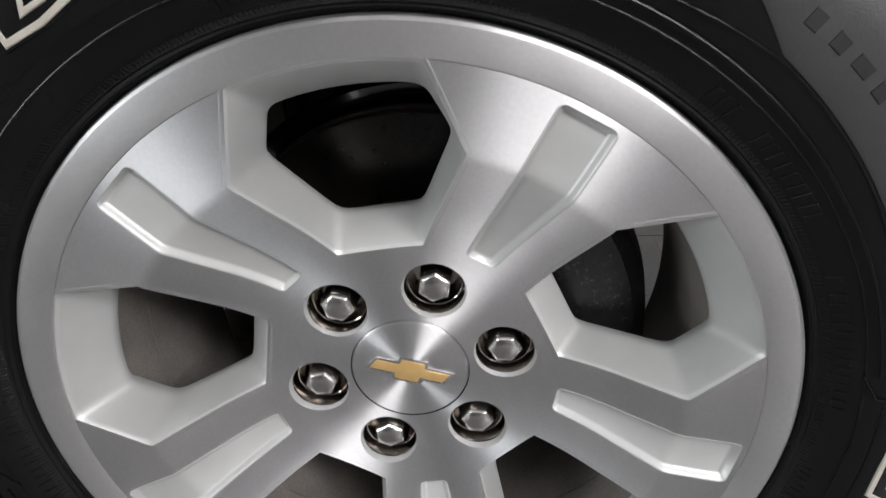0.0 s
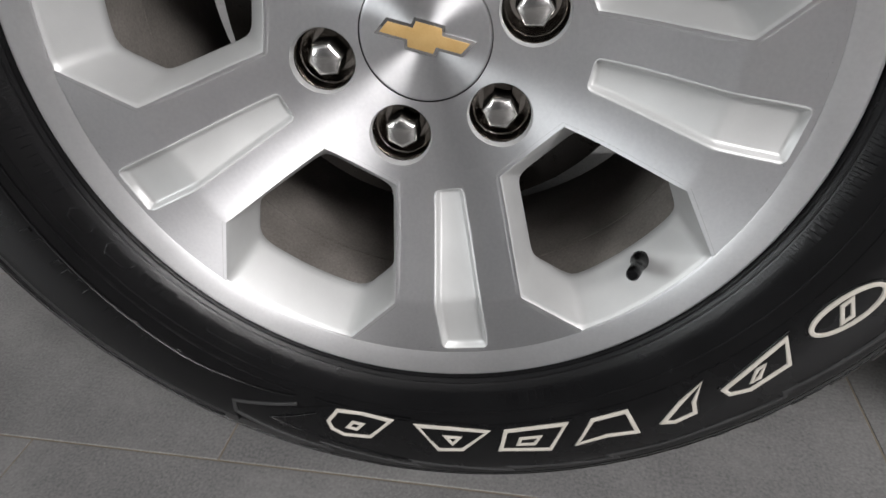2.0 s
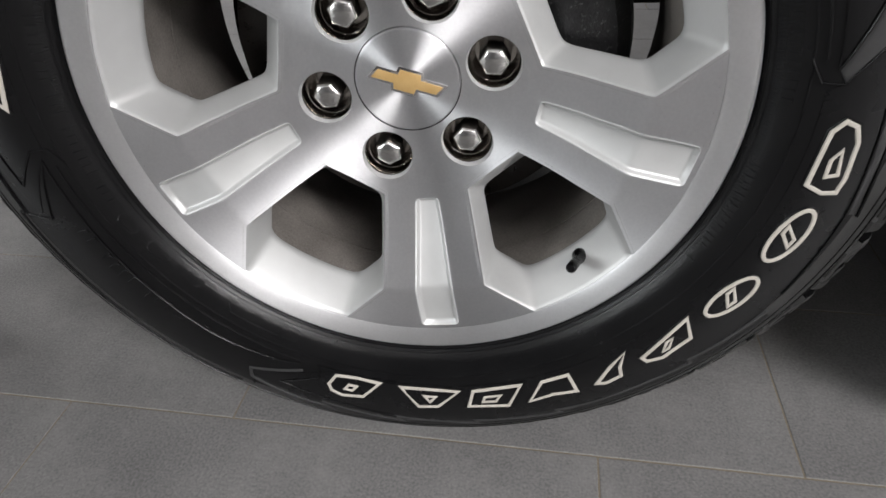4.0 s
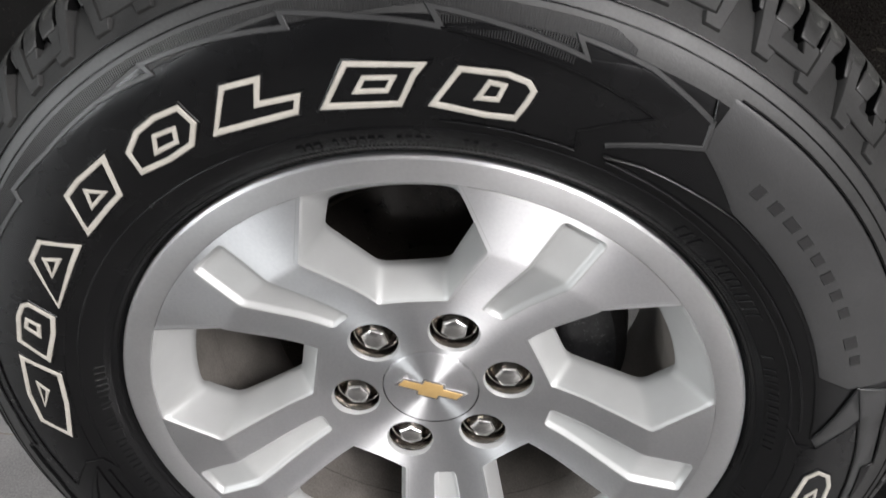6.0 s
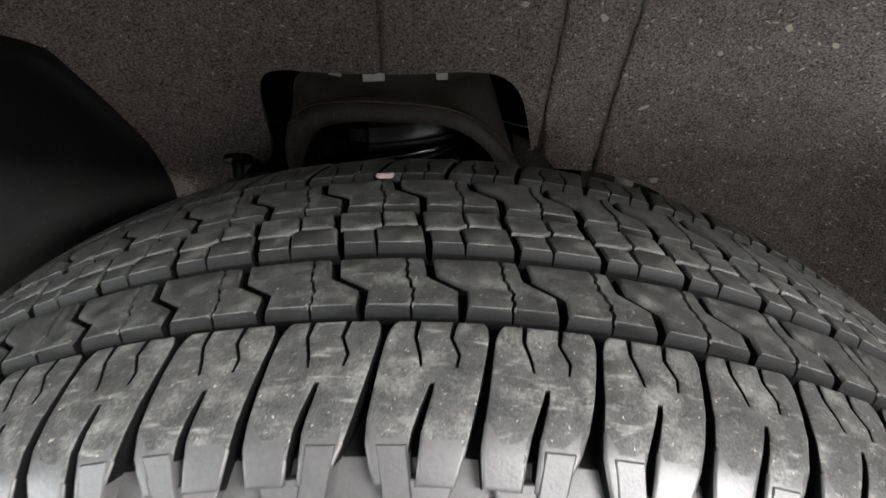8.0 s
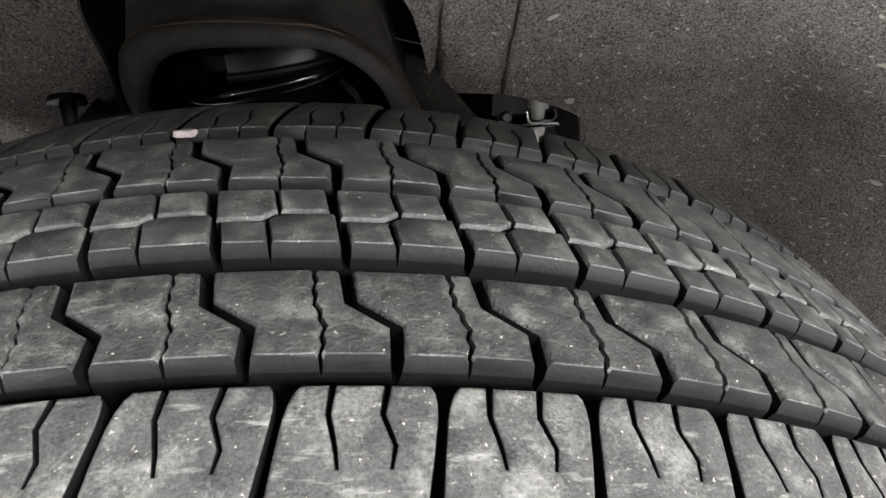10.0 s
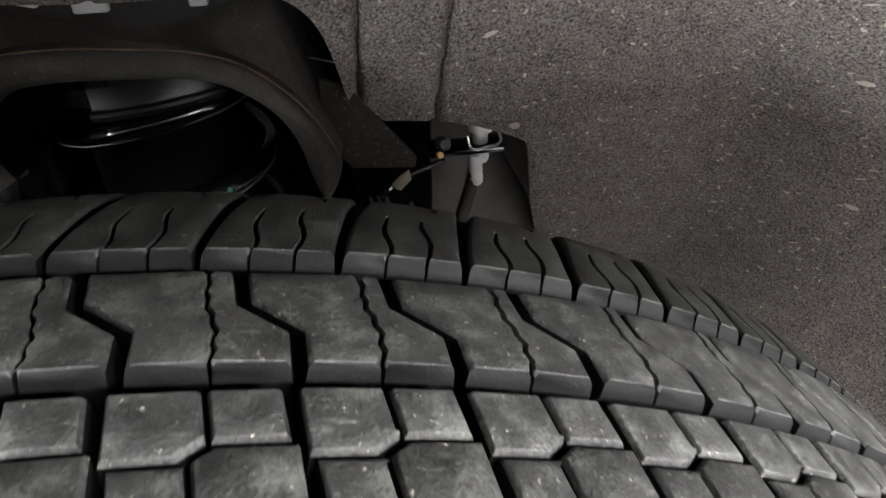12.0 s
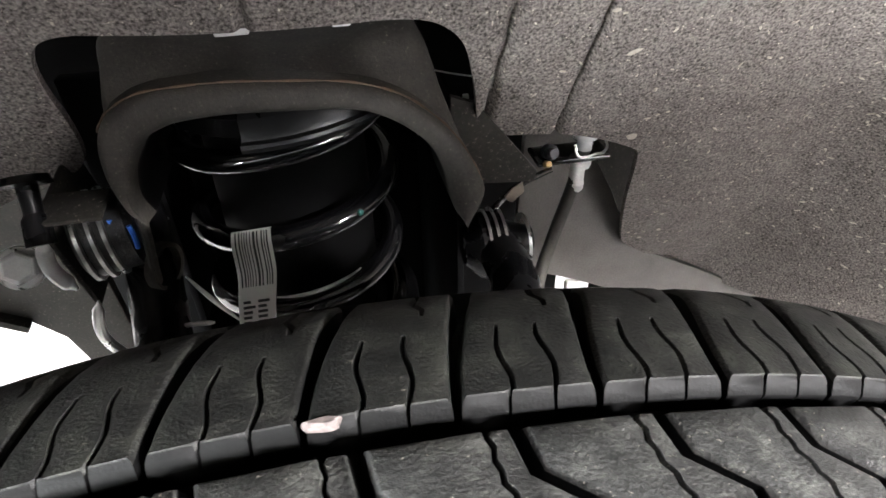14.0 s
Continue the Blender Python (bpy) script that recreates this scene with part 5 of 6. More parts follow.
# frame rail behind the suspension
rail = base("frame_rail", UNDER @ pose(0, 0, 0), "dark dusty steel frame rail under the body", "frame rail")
bm = plate([(-0.80, 0.40), (0.12, 0.40), (0.12, 0.31), (1.9, 0.31), (1.9, 0.86), (-0.80, 0.86)], 0.74, 0.80, 0.004)
part("rail_web", bm, "frame", rail)
# black box added behind the spring; stands for the shade inside the tower
bm = bmesh.new()
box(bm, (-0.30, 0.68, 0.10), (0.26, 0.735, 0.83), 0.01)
part("tower_shade_back", bm, "tread_wall", rail)
bm = plate([(0.164, 0.497), (0.179, 0.489), (0.2195, 0.4736), (0.2571, 0.4554), (0.2968, 0.4351), (0.3546, 0.4067), (0.4116, 0.376), (0.62, 0.27), (0.62, 0.290), (0.547, 0.343), (0.495, 0.389), (0.4218, 0.430), (0.3704, 0.460), (0.3229, 0.485), (0.2850, 0.5067), (0.275, 0.540), (0.262, 0.570), (0.234, 0.62), (0.230, 0.72), (0.172, 0.72), (0.168, 0.62), (0.166, 0.56)], 0.515, 0.522, 0.001)
part("rail_bracket", bm, "plate", rail, "dusty pale brown steel plate")
# black blocks added to fill the dark gaps below the plate
for x0, x1, z0, z1 in ((0.150, 0.222, 0.38, 0.462), (0.263, 0.292, 0.38, 0.436)):
    bm = bmesh.new()
    box(bm, (x0, 0.535, z0), (x1, 0.545, z1), 0.002)
    part("rail_block", bm, "tread_wall", rail, "plain black block under the plate")

cross = base("crossmember", pose(0, 0, 0), "dusty grey steel crossmember behind the control arm", "crossmember")
bm = plate([(-0.46, 0.80), (-0.46, 0.475), (-0.325, 0.467), (-0.303, 0.452), (-0.283, 0.426), (-0.262, 0.335), (-0.232, 0.30), (-0.222, 0.40), (-0.222, 0.80)], 0.500, 0.512, 0.002)
part("crossmember_web", bm, "frame", cross)
bm = plate([(-0.46, 0.482), (-0.46, 0.474), (-0.326, 0.466), (-0.304, 0.451), (-0.300, 0.458), (-0.324, 0.474)], 0.488, 0.4995, 0.001)
part("crossmember_flange", bm, "frame", cross)

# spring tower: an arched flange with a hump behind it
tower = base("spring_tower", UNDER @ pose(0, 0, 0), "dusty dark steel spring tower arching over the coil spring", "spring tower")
OUTER = [(-0.104, 0.7060), (-0.1118, 0.7155), (-0.1155, 0.7330), (-0.1145, 0.7510), (-0.1100, 0.7630), (-0.1015, 0.7711), (-0.0865, 0.7769), (-0.0588, 0.7785), (-0.0210, 0.7764), (0.0181, 0.7713), (0.0419, 0.7623), (0.0621, 0.7460), (0.0767, 0.7267), (0.0870, 0.7050), (0.0890, 0.6964), (0.0842, 0.6840), (0.0775, 0.6745)]
INNER = [(-0.102, 0.7050), (-0.1065, 0.7175), (-0.1035, 0.7340), (-0.0975, 0.7450), (-0.0900, 0.7540), (-0.0810, 0.7582), (-0.0720, 0.7605), (-0.0500, 0.7618), (-0.0180, 0.7602), (0.0120, 0.7580), (0.0300, 0.7525), (0.0460, 0.7420), (0.0580, 0.7290), (0.0655, 0.7130), (0.0687, 0.6979), (0.0725, 0.6828), (0.0765, 0.6750)]
o2 = spline([(x, z, 0) for x, z in OUTER], 5)
i2 = spline([(x, z, 0) for x, z in INNER], 5)
bm = bmesh.new()
rows = []
for p, q in zip(o2, i2):
    m = p.lerp(q, 0.5)
    rows.append([(p.x, 0.372, p.y), (p.x, 0.356, p.y), (p.x * 0.92 + m.x * 0.08, 0.350, p.y * 0.92 + m.y * 0.08), (p.x * 0.7 + q.x * 0.3, 0.3465, p.y * 0.7 + q.y * 0.3),
                 (p.x * 0.25 + q.x * 0.75, 0.347, p.y * 0.25 + q.y * 0.75), (q.x, 0.352, q.y), (q.x * 0.985, 0.362, q.y - 0.001), (q.x * 0.98, 0.42, q.y - 0.002)])
rv = [[bm.verts.new(c) for c in r] for r in rows]
for a, b in zip(rv, rv[1:]):
    for k in range(len(a) - 1):
        # inner lip in near-black: shade under the arch is painted
        bm.faces.new((a[k], a[k + 1], b[k + 1], b[k])).material_index = 1 if k > 5 else 0
bmesh.ops.recalc_face_normals(bm, faces=bm.faces)
part("arch_flange", bm, "flange", tower, "rounded arch flange", angle=60, second="tread_wall")
edge_line = [Vector((p.x * 0.985 + q.x * 0.015, 0.3535 + 0.0004 * math.sin(i * 0.9), p.y * 0.985 + q.y * 0.015 + 0.0004)) for i, (p, q) in enumerate(zip(o2, i2)) if 18 <= i <= 66]
part("flange_edge", tube(edge_line, [0.0007 + 0.0003 * math.sin(i * 1.7) for i in range(len(edge_line))], 8), "rusty", tower, "thin rust-brown edge")
HUMP = [(-0.106, 0.700), (-0.112, 0.745), (-0.112, 0.786), (-0.100, 0.796), (-0.060, 0.788), (-0.025, 0.781), (0.012, 0.783), (0.040, 0.791), (0.058, 0.784), (0.066, 0.765), (0.074, 0.735), (0.090, 0.690)]
h2 = spline([(x, z, 0) for x, z in HUMP], 6)
f2 = spline([(x, z, 0) for x, z in OUTER], 5)
bm = bmesh.new()
n = 60
pick = lambda c, t: c[min(len(c) - 1, int(round(t * (len(c) - 1))))]
rows = []
for i in range(n + 1):
    p, q = pick(h2, i / n), pick(f2, i / n)
    q = Vector((q.x * 0.97, q.y - 0.001, 0))
    rows.append([bm.verts.new((p.x, 0.50, p.y)), bm.verts.new((p.x, 0.392, p.y)), bm.verts.new((p.x * 0.98, 0.384, p.y - 0.002)), bm.verts.new(((p.x + q.x) / 2, 0.372, (p.y + q.y) / 2 - 0.002)), bm.verts.new((q.x, 0.364, q.y))])
for a, b in zip(rows, rows[1:]):
    for k in range(4):
        if len({a[k], a[k + 1], b[k + 1], b[k]}) == 4:
            bm.faces.new((a[k], a[k + 1], b[k + 1], b[k]))
bmesh.ops.remove_doubles(bm, verts=bm.verts, dist=1e-5)
bmesh.ops.recalc_face_normals(bm, faces=bm.faces)
part("tower_hump", bm, "flange", tower, "dusty pressed steel hump", angle=50)
# side walls added to keep light out of the tower
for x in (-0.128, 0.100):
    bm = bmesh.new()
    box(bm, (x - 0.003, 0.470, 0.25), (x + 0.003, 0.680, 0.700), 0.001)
    part("tower_shade_side", bm, "tread_wall", tower, "black side wall added to block light")
bm = plate([(0.080, 0.735), (0.098, 0.728), (0.142, 0.672), (0.140, 0.664), (0.096, 0.668), (0.078, 0.690)], 0.406, 0.412, 0.001)
part("tower_gusset", bm, "frame", tower, "dusty flat gusset plate")
for x in (-0.077, -0.043, 0.017):
    bm = bmesh.new()
    box(bm, (x - (0.010 if x == -0.043 else 0.0055), 0.400, 0.7860), (x + (0.009 if x == -0.043 else 0.0050), 0.407, 0.7985), 0.001)
    part("spot_tab", bm, "pale", tower, "small pale clip")

# black plate added to hide a bright gap beside the tower
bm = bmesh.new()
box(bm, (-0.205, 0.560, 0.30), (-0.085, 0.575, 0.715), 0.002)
part("tower_gap_plate", bm, "tread_wall", tower, "black plate added to hide a bright gap")
# small bright clip and a thin pale wire in the gap beside the tower
gap_clip = base("wire_clip", pose(0.0965, 0.450, 0.6585), "small bright wire clip in the dark gap", "clip")
bm = bmesh.new()
tube([(0, 0, 0.014), (0, 0, 0.004), (0.0015, -0.001, 0.0), (-0.0015, -0.002, -0.002), (-0.0035, -0.001, 0.001)], 0.0013, 8, bm)
box(bm, (-0.0022, -0.0015, 0.009), (0.0022, 0.0015, 0.016), 0.0005)
part("clip_body", bm, "steel", gap_clip)
wire = base("thin_wire", pose(0, 0, 0), "thin pale wire in the dark gap beside the tower", "wire")
part("wire_strand", tube(spline([(0.068, 0.452, 0.6965), (0.088, 0.450, 0.6915), (0.112, 0.450, 0.686)], 4), 0.0006, 8), "pale", wire)

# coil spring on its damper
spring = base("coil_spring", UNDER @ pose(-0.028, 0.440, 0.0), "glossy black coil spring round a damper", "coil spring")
pts = []
for i in range(0, 124):
    a = radians(i * 9.6 - 95)
    pts.append((0.067 * math.cos(a), 0.067 * math.sin(a), 0.5502 + 0.0580 * i * 9.6 / 360))
part("coil", tube(pts, 0.0080, 14), "black", spring, "glossy black spring wire")
bm = bmesh.new()
disc_stack([(0.46, 0.050), (0.60, 0.050), (0.602, 0.053), (0.73, 0.053), (0.74, 0.046)], 48, 0, bm)
part("damper", bm, "tread_wall", spring, "matte black damper sleeve")
bm = bmesh.new()
disc_stack([(0.7390, 0.070), (0.7415, 0.0765), (0.752, 0.0765), (0.755, 0.072), (0.760, 0.050)], 48, 0, bm)
part("upper_seat", bm, "gloss_rubber", spring, "black ridged rubber seat")
# stepped tab that follows the seat's rim
bm, rows = bmesh.new(), []
for a in np.linspace(-102, -38, 17):
    rows.append([bm.verts.new((r * math.cos(radians(a)), r * math.sin(radians(a)), z + 0.004 * math.sin(radians(a + 102) * 1.4))) for r, z in
                 ((0.074, 0.7580), (0.0812, 0.7570), (0.0830, 0.7550), (0.0830, 0.7445), (0.0838, 0.7425), (0.0866, 0.7415), (0.0874, 0.7395), (0.0864, 0.7368), (0.074, 0.7355))])
for p, q in zip(rows, rows[1:]):
    for k in range(8):
        bm.faces.new((p[k], q[k], q[k + 1], p[k + 1]))
bm.faces.new(rows[0]), bm.faces.new(rows[-1][::-1])
bmesh.ops.recalc_face_normals(bm, faces=bm.faces)
part("seat_tab", bm, "seat", spring, "matte black stepped tab", angle=40)
bm = bmesh.new()
disc_stack([(0.540, 0.050), (0.552, 0.084), (0.560, 0.084), (0.562, 0.060)], 48, 0, bm)
part("lower_seat", bm, "black", spring)
# pale strips added as highlights of lit edges under the coil
for name, a0, a1, r, z0, z1 in (("sleeve_highlight", -109, -55, 0.0660, 0.6162, 0.6245), ("sleeve_highlight", -141, -116, 0.0960, 0.6430, 0.6195)):
    way = [(r * math.cos(radians(a)), r * math.sin(radians(a)), z0 + (z1 - z0) * (i / 16) ** 1.4) for i, a in enumerate(np.linspace(a0, a1, 17))]
    part(name, tube(way, [0.0003 + 0.0013 * math.sin(math.pi * (i + 0.6) / 17.2) for i in range(17)], 8), "pale", spring, "pale strip painted as a lit edge")
a = radians(-56)
part("paint_mark", disc_stack([(-0.0010, 0.0022), (0.0004, 0.0022), (0.0008, 0.0014)], 5, 0.3, None, look((0.0752 * math.cos(a), 0.0752 * math.sin(a), 0.6755), (0.0, 0.0, 0.655))), "teal", spring, "teal paint dab")
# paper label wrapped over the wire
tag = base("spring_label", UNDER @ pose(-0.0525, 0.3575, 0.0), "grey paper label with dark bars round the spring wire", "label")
path = [(0.0, 0.0105, 0.6790), (0.0, 0.0030, 0.6835), (0.0, -0.0055, 0.6800), (0.0, -0.0085, 0.6690), (-0.0012, -0.0065, 0.656), (-0.0055, -0.0055, 0.634), (-0.0085, -0.0055, 0.616)]
c = spline(path, 6)
bm = bmesh.new()
vl = [(bm.verts.new(p - Vector((0.0115, 0, 0))), bm.verts.new(p + Vector((0.0115, 0.0012, 0)))) for p in c]
for a, b in zip(vl, vl[1:]):
    bm.faces.new((a[0], a[1], b[1], b[0]))
bmesh.ops.solidify(bm, geom=bm.faces[:], thickness=0.0004)
part("paper", bm, "label", tag)
bm = bmesh.new()
x = -0.0095
while x < 0.0095:
    w = random.choice((0.0006, 0.0009, 0.0014))
    bm = bmesh.new()
    rows = [(bm.verts.new(p + Vector((x, -0.0005, 0))), bm.verts.new(p + Vector((x + w, -0.0005, 0)))) for p in c[6:27]]
    for a, b in zip(rows, rows[1:]):
        bm.faces.new((a[0], a[1], b[1], b[0]))
    part("printed_bar", bm, "ink", tag)
    x += w + random.choice((0.0008, 0.0012, 0.0017))
for z in np.linspace(0.637, 0.620, 5):
    for x in (-0.0085, 0.0005):
        off = -0.0050 - 0.17 * (0.637 - z)
        bm = bmesh.new()
        box(bm, (x + off, -0.0066, z - 0.0009), (x + off + random.uniform(0.004, 0.0075), -0.0060, z + 0.0009))
        part("printed_bar", bm, "ink", tag)

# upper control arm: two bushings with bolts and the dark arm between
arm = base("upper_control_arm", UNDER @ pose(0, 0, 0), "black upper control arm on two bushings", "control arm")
bm = bmesh.new()
tube(spline([(-0.136, 0.430, 0.684), (-0.126, 0.405, 0.660), (-0.116, 0.345, 0.625), (-0.100, 0.275, 0.625), (-0.060, 0.245, 0.640), (-0.020, 0.235, 0.645), (0.03, 0.245, 0.640), (0.085, 0.285, 0.628), (0.112, 0.350, 0.616), (0.114, 0.40, 0.612)], 6), 0.017, 12, bm)
part("arm_body", bm, "gloss_rubber", arm)
for bx, by, bz, name in ((0.113, 0.413, 0.6090, "bushing"),):
    m = pose(bx, by, bz, 0, 90, 0)
    bm = bmesh.new()
    disc_stack([(-0.024, 0.014), (-0.012, 0.0255), (0.007, 0.0255), (0.010, 0.017), (0.030, 0.010)], 36, 0, bm, m)
    b = part(name, bm, "gloss_rubber", arm, "black rubber bushing in a steel sleeve")
    for o, r in ((-0.007, 0.0275), (-0.001, 0.0280), (0.005, 0.0270), (0.024, 0.0205)):
        bm = lathe([(o, r - 0.004), (o - 0.0008, r), (o + 0.0012, r), (o + 0.002, r - 0.004)], 40)
        ob = part("steel_ring", bm, "steel", b)
        ob.matrix_local = m @ pose(0, 0, 0, 90)
# the front pivot: folded bracket, ringed bushing, cam washer and hexagon bolt
pivot = base("arm_pivot", pose(0, 0, 0), "folded steel pivot bracket with ringed bushing and pale bolt", "pivot bracket")
bm = bmesh.new()
box(bm, (-0.168, 0.346, 0.6765), (-0.133, 0.374, 0.6795), 0.0008)
part("top_flange", bm, "frame", pivot)
bm = plate([(-0.1685, 0.6795), (-0.1655, 0.6795), (-0.1555, 0.612), (-0.1590, 0.610)], 0.347, 0.425, 0.0006)
part("side_flange", bm, "frame", pivot)
ROLL = pose(-0.148, 0.372, 0.6480, 0, 86, 12)
bm = bmesh.new()
disc_stack([(-0.013, 0.0225), (-0.011, 0.0255), (0.018, 0.0255), (0.022, 0.020)], 40, 0, bm, ROLL)
roll = part("bushing", bm, "cast", pivot, "black rubber bushing")
for o in (-0.009, -0.001, 0.006):
    bm = lathe([(o, 0.0250), (o - 0.0008, 0.0280), (o + 0.0014, 0.0280), (o + 0.0022, 0.0250)], 48)
    ring = part("steel_ring", bm, "steel", roll)
    ring.matrix_local = ROLL @ pose(0, 0, 0, 90)
bm = tube(spline([(-0.1780, 0.368, 0.6500), (-0.1835, 0.368, 0.6380), (-0.1835, 0.368, 0.6230), (-0.1760, 0.368, 0.6080)], 5), [0.0012, 0.0025] + [0.0050] * 12 + [0.0025, 0.0012], 12)
part("cam_washer", bm, "pale", pivot, "pale edge of the cam washer")
BOLT = look((-0.2035, 0.372, 0.6285), (-0.060, 0.047, 0.90)) @ pose(0, 0, 0, 0, 180)
bm = bmesh.new()
disc_stack([(-0.004, 0.0108), (0.009, 0.0108), (0.0105, 0.0098), (0.0112, 0.0080)], 6, 0.25, bm, BOLT)
bolt = part("pivot_bolt", bm, "pale", pivot, "pale zinc hexagon bolt", angle=20)
bm = bmesh.new()
disc_stack([(-0.010, 0.0140), (-0.004, 0.0140), (-0.003, 0.0132)], 36, 0, bm, BOLT)
part("bolt_washer", bm, "steel", bolt)
for path in (((-0.1345, 0.358, 0.668), (-0.1355, 0.356, 0.660), (-0.1385, 0.356, 0.651)), ((-0.1225, 0.350, 0.668), (-0.1215, 0.349, 0.661), (-0.1220, 0.349, 0.652))):
    part("paint_mark", tube(spline(path, 4), 0.0016, 8), "blue", pivot, "blue paint mark")
# bright tube added for the floor's reflection along the arm
bm = tube(spline([(-0.1540, 0.342, 0.6200), (-0.1600, 0.341, 0.6020), (-0.1600, 0.340, 0.5850), (-0.1490, 0.338, 0.5640)], 5), [0.0008, 0.0016] + [0.0034] * 12 + [0.0016, 0.0008], 10)
part("arm_highlight", bm, "steel", pivot, "bright strip painted as the arm's highlight")
ob = part("eyelet", lathe([(-0.003, 0.0125), (-0.0035, 0.0150), (0.0035, 0.0150), (0.003, 0.0125), (-0.003, 0.0125)], 40), "flange", arm, "worn steel eyelet")
ob.matrix_local = pose(-0.1100, 0.372, 0.6590, 0, 0, 66)
bm = tube(spline([(-0.1062, 0.345, 0.6216), (-0.1047, 0.344, 0.6290), (-0.0990, 0.344, 0.6322), (-0.0844, 0.345, 0.6302)], 5), [0.0020, 0.0030] + [0.0016] * 13 + [0.0008], 10)
part("grease_clip", bm, "steel", arm, "bright bent clip")
bm = tube(spline([(-0.1095, 0.360, 0.7030), (-0.1095, 0.360, 0.690), (-0.1126, 0.362, 0.6666), (-0.1150, 0.366, 0.650)], 5), [0.0030] * 15 + [0.0012], 8)
part("tower_strip", bm, "flange", tower, "thin folded steel strip")
# dark T-shaped push pin on the left of the tower
pin = base("push_pin", pose(-0.170, 0.362, 0.690), "black plastic push pin in the liner", "push pin")
bm = bmesh.new()
TEE = pose(0, 0, 0, -38, -6)
disc_stack([(0.003, 0.004), (0.004, 0.0135), (0.0085, 0.0125)], 24, 0, bm, TEE)
disc_stack([(-0.030, 0.008), (-0.016, 0.0075), (-0.012, 0.005), (0.005, 0.006)], 16, 0, bm, TEE)
part("pin_body", bm, "gloss_rubber", pin)

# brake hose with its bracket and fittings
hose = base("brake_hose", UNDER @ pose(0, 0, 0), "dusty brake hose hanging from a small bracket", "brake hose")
bm = tube(spline([(0.1972, 0.4612, 0.632), (0.1945, 0.4608, 0.618), (0.1870, 0.4585, 0.595), (0.1760, 0.4520, 0.567), (0.1645, 0.4410, 0.540), (0.157, 0.42, 0.518), (0.150, 0.38, 0.49), (0.14, 0.33, 0.46)], 7), 0.0058, 12)
part("rubber_hose", bm, "hose", hose)
bm = bmesh.new()
disc_stack([(0.637, 0.0062), (0.640, 0.0072), (0.650, 0.0072), (0.652, 0.0062), (0.664, 0.0062), (0.664, 0.0098), (0.681, 0.0098), (0.682, 0.008), (0.69, 0.008)], 24, 0, bm, pose(0.2020, 0.4630, 0))
disc_stack([(0.6165, 0.0050), (0.6185, 0.0064), (0.6240, 0.0068), (0.6250, 0.0062), (0.6350, 0.0062), (0.6400, 0.0066), (0.6440, 0.0060)], 24, 0, bm, pose(0.1972, 0.4610, 0.0))
part("hose_fitting", bm, "pale", hose, "pale grey hose end fitting")
bm = bmesh.new()
tube(spline([(0.189, 0.452, 0.664), (0.191, 0.449, 0.6555), (0.198, 0.448, 0.654), (0.206, 0.448, 0.656), (0.212, 0.450, 0.655), (0.217, 0.453, 0.658), (0.216, 0.456, 0.664)], 5), 0.0011, 8, bm)
part("spring_clip", bm, "steel", hose)
bm = bmesh.new()
box(bm, (0.158, 0.448, 0.6495), (0.219, 0.476, 0.6535), 0.001)
part("hose_bracket", bm, "black", hose, "black sheet metal bracket")
bm = bmesh.new()
disc_stack([(-0.006, 0.0062), (0.002, 0.0062), (0.003, 0.004), (0.009, 0.0036)], 16, 0, bm, pose(0.169, 0.452, 0.660, 70))
part("bracket_bolt", bm, "cast", hose)
part("pipe_nut", disc_stack([(-0.003, 0.0030), (0.003, 0.0030), (0.0036, 0.0022)], 6, 0, None, pose(0.1650, 0.447, 0.6525, 60, 20)), "gold", hose, "brass pipe nut")
bm = tube(spline([(0.1685, 0.447, 0.6475), (0.141, 0.436, 0.6446), (0.1222, 0.424, 0.6407), (0.1107, 0.418, 0.6279), (0.1075, 0.406, 0.6083), (0.110, 0.400, 0.575)], 7), 0.0026, 10)
part("steel_pipe", bm, "black", hose, "black coated brake pipe")
bm = plate([(0.1234, 0.6440), (0.1290, 0.6500), (0.1372, 0.6550), (0.1388, 0.6465), (0.1340, 0.6420), (0.1300, 0.6379), (0.1262, 0.6400)], 0.4215, 0.4230, 0.0004)
part("paper_tag", bm, "tan", hose, "small tan tag")
# small bright clip low on the brown plate
clipx = base("retaining_clip", UNDER @ pose(0.2415, 0.524, 0.447), "small bright metal retaining clip", "clip")
bm = bmesh.new()
box(bm, (-0.014, -0.004, -0.010), (0.013, 0.004, 0.012), 0.003)
part("clip_body", bm, "pale", clipx)


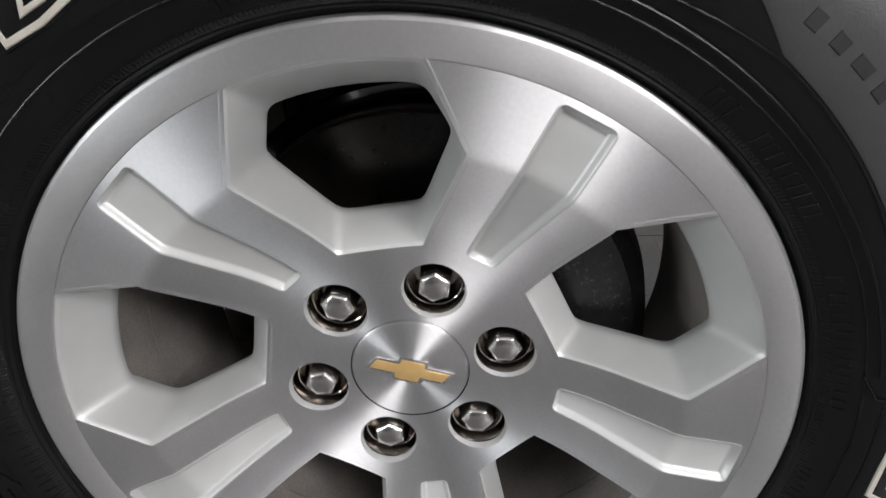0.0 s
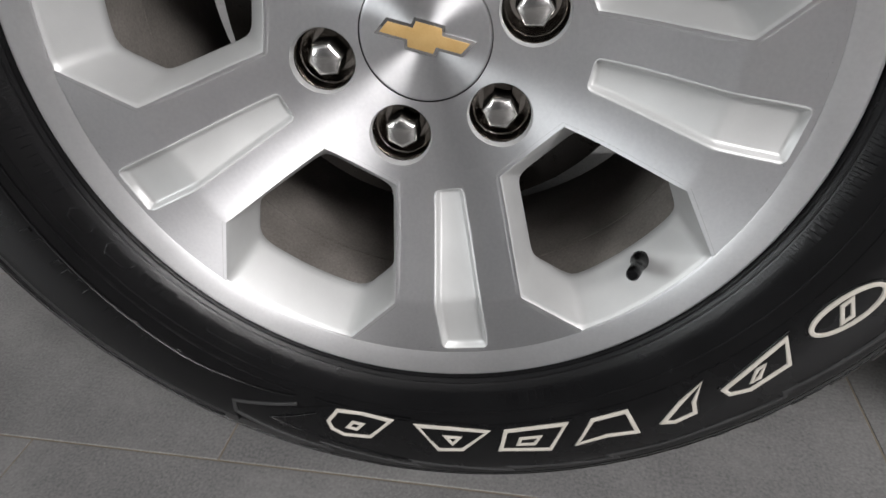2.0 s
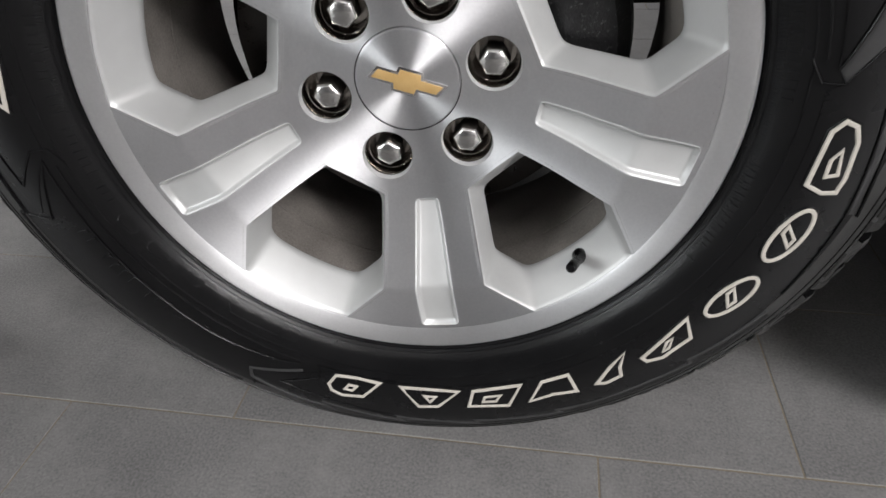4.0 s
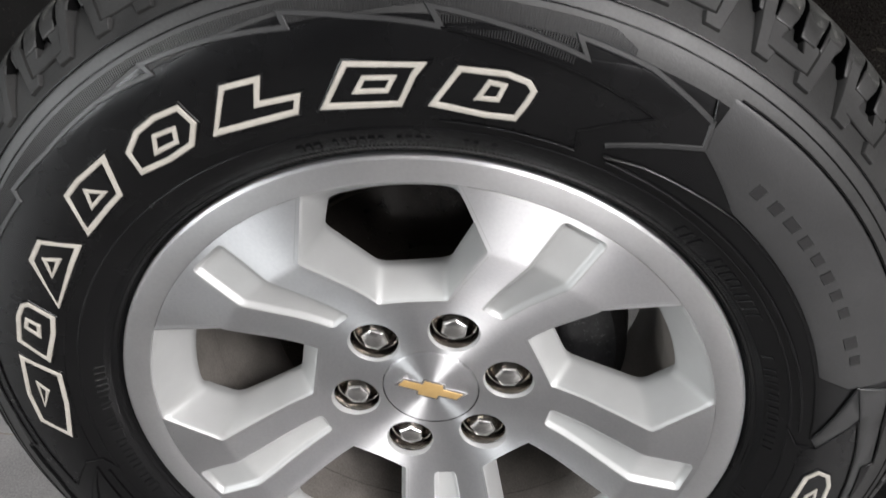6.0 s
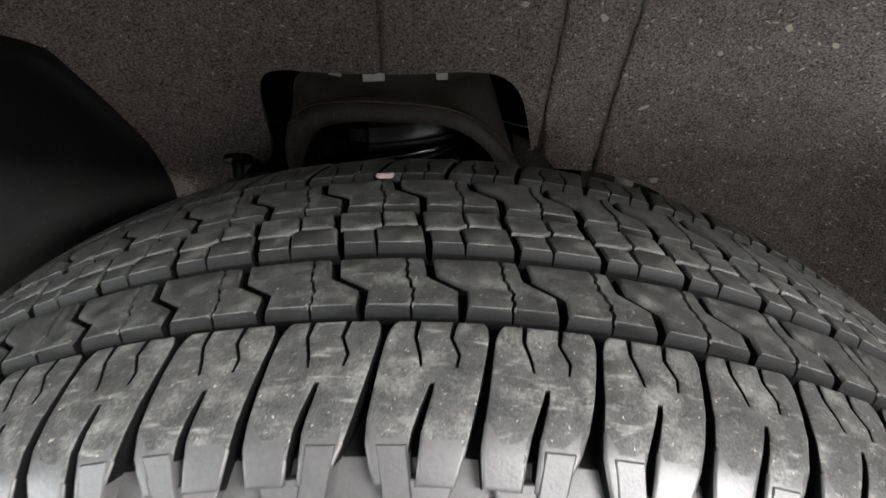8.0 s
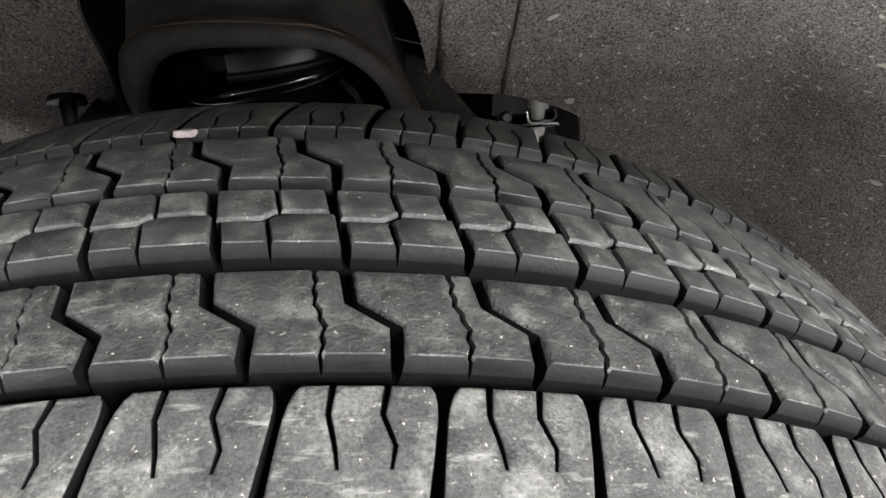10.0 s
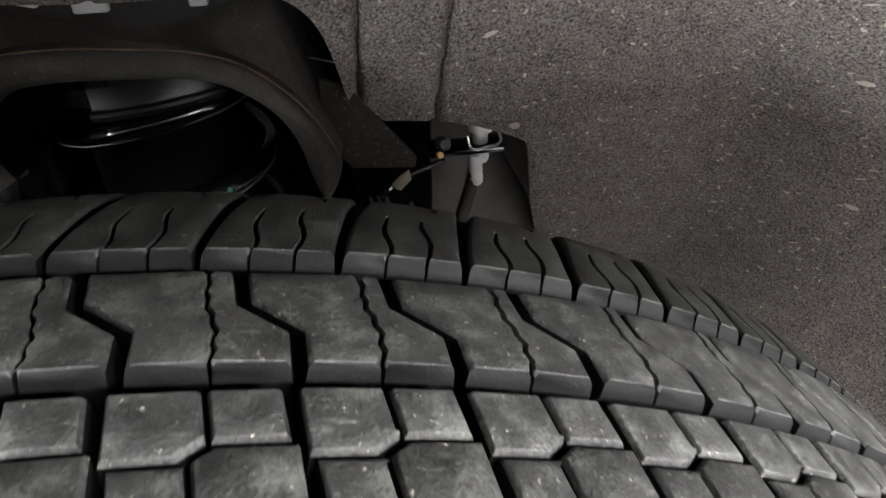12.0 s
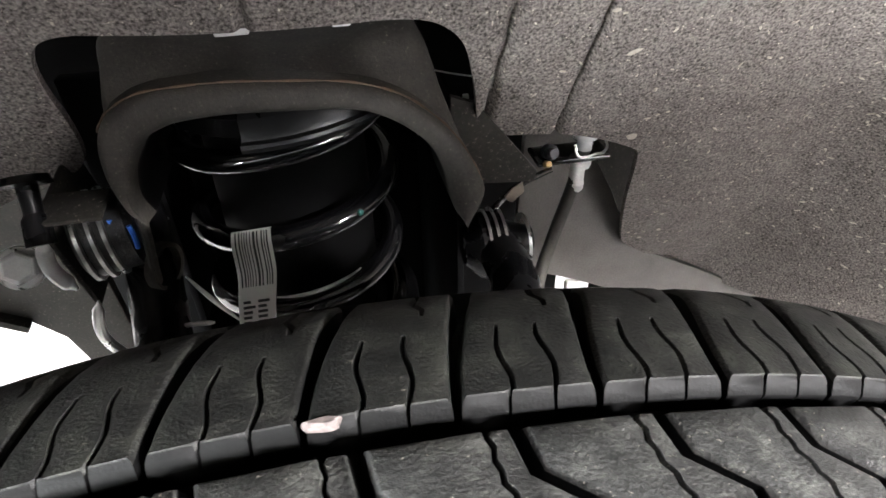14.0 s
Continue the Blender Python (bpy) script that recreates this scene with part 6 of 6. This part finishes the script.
# ---- showroom: floor tiles, walls, ceiling ----
bm = bmesh.new()
box(bm, (-6, -5, -0.06), (6, 7, -0.0012))
floor = tagged(part("floor", bm, "grout", None), "grey porcelain tile floor with sandy joints", "floor", kind="structure")
TW, TD, GAP = 0.612, 0.2570, 0.0022
bm = bmesh.new()
box(bm, (GAP / 2, GAP / 2, -0.010), (TW - GAP / 2, TD - GAP / 2, 0.0), 0.0008)
proto = part("tile", bm, "tile", floor, smooth=False)
turn = pose(0, 0, 0, 0, 0, -2.6)
first = True
for row in range(-9, 13):
    shift = -0.222 + (row % 3) * 0.204
    for col in range(-6, 6):
        o = proto if first else new("tile", proto.data)
        first = False
        o.parent = floor
        o.matrix_local = turn @ pose(shift + col * TW, -0.055 + row * TD, 0.0006 * random.uniform(-1, 0))
# the far rest of the tiles
verts, faces = [], []
for row in range(-20, 29):
    shift = -0.222 + (row % 3) * 0.204
    for col in range(-11, 12):
        if -9 <= row < 13 and -6 <= col < 6:
            continue
        x, y = shift + col * TW, -0.055 + row * TD
        if not (-5.7 < x < 5.1 and -4.8 < y < 6.6):
            continue
        k = len(verts)
        verts += [turn @ Vector((x + a, y + b, c)) for c in (0.0, -0.010) for a, b in ((GAP, GAP), (TW - GAP, GAP), (TW - GAP, TD - GAP), (GAP, TD - GAP))]
        faces += [(k, k + 1, k + 2, k + 3)] + [(k + i, k + 4 + i, k + 4 + (i + 1) % 4, k + (i + 1) % 4) for i in range(4)]
me = bpy.data.meshes.new("far_tile")
me.from_pydata(verts, [], faces)
bm = bmesh.new()
bm.from_mesh(me)
bmesh.ops.recalc_face_normals(bm, faces=bm.faces)
tagged(part("far_tile", bm, "tile", floor, smooth=False), kind="stuff")
# unseen walls, coloured dark to cut the light bounced onto the liner
for name, lo, hi in (("wall_north", (-6, 7, 0), (6, 7.1, 3.4)), ("wall_south", (-6, -5.1, 0), (6, -5, 3.4)), ("wall_west", (-6.1, -5, 0), (-6, 7, 3.4)), ("wall_east", (6, -5, 0), (6.1, 7, 3.4))):
    bm = bmesh.new()
    box(bm, lo, hi)
    tagged(part(name, bm, "dark_wall"), "unseen showroom wall, dark to cut bounced light", "wall", kind="structure")
bm = bmesh.new()
box(bm, (-6, -5, 3.4), (6, 7, 3.5))
tagged(part("ceiling", bm, "wall"), "plain white showroom ceiling", "ceiling", kind="structure")
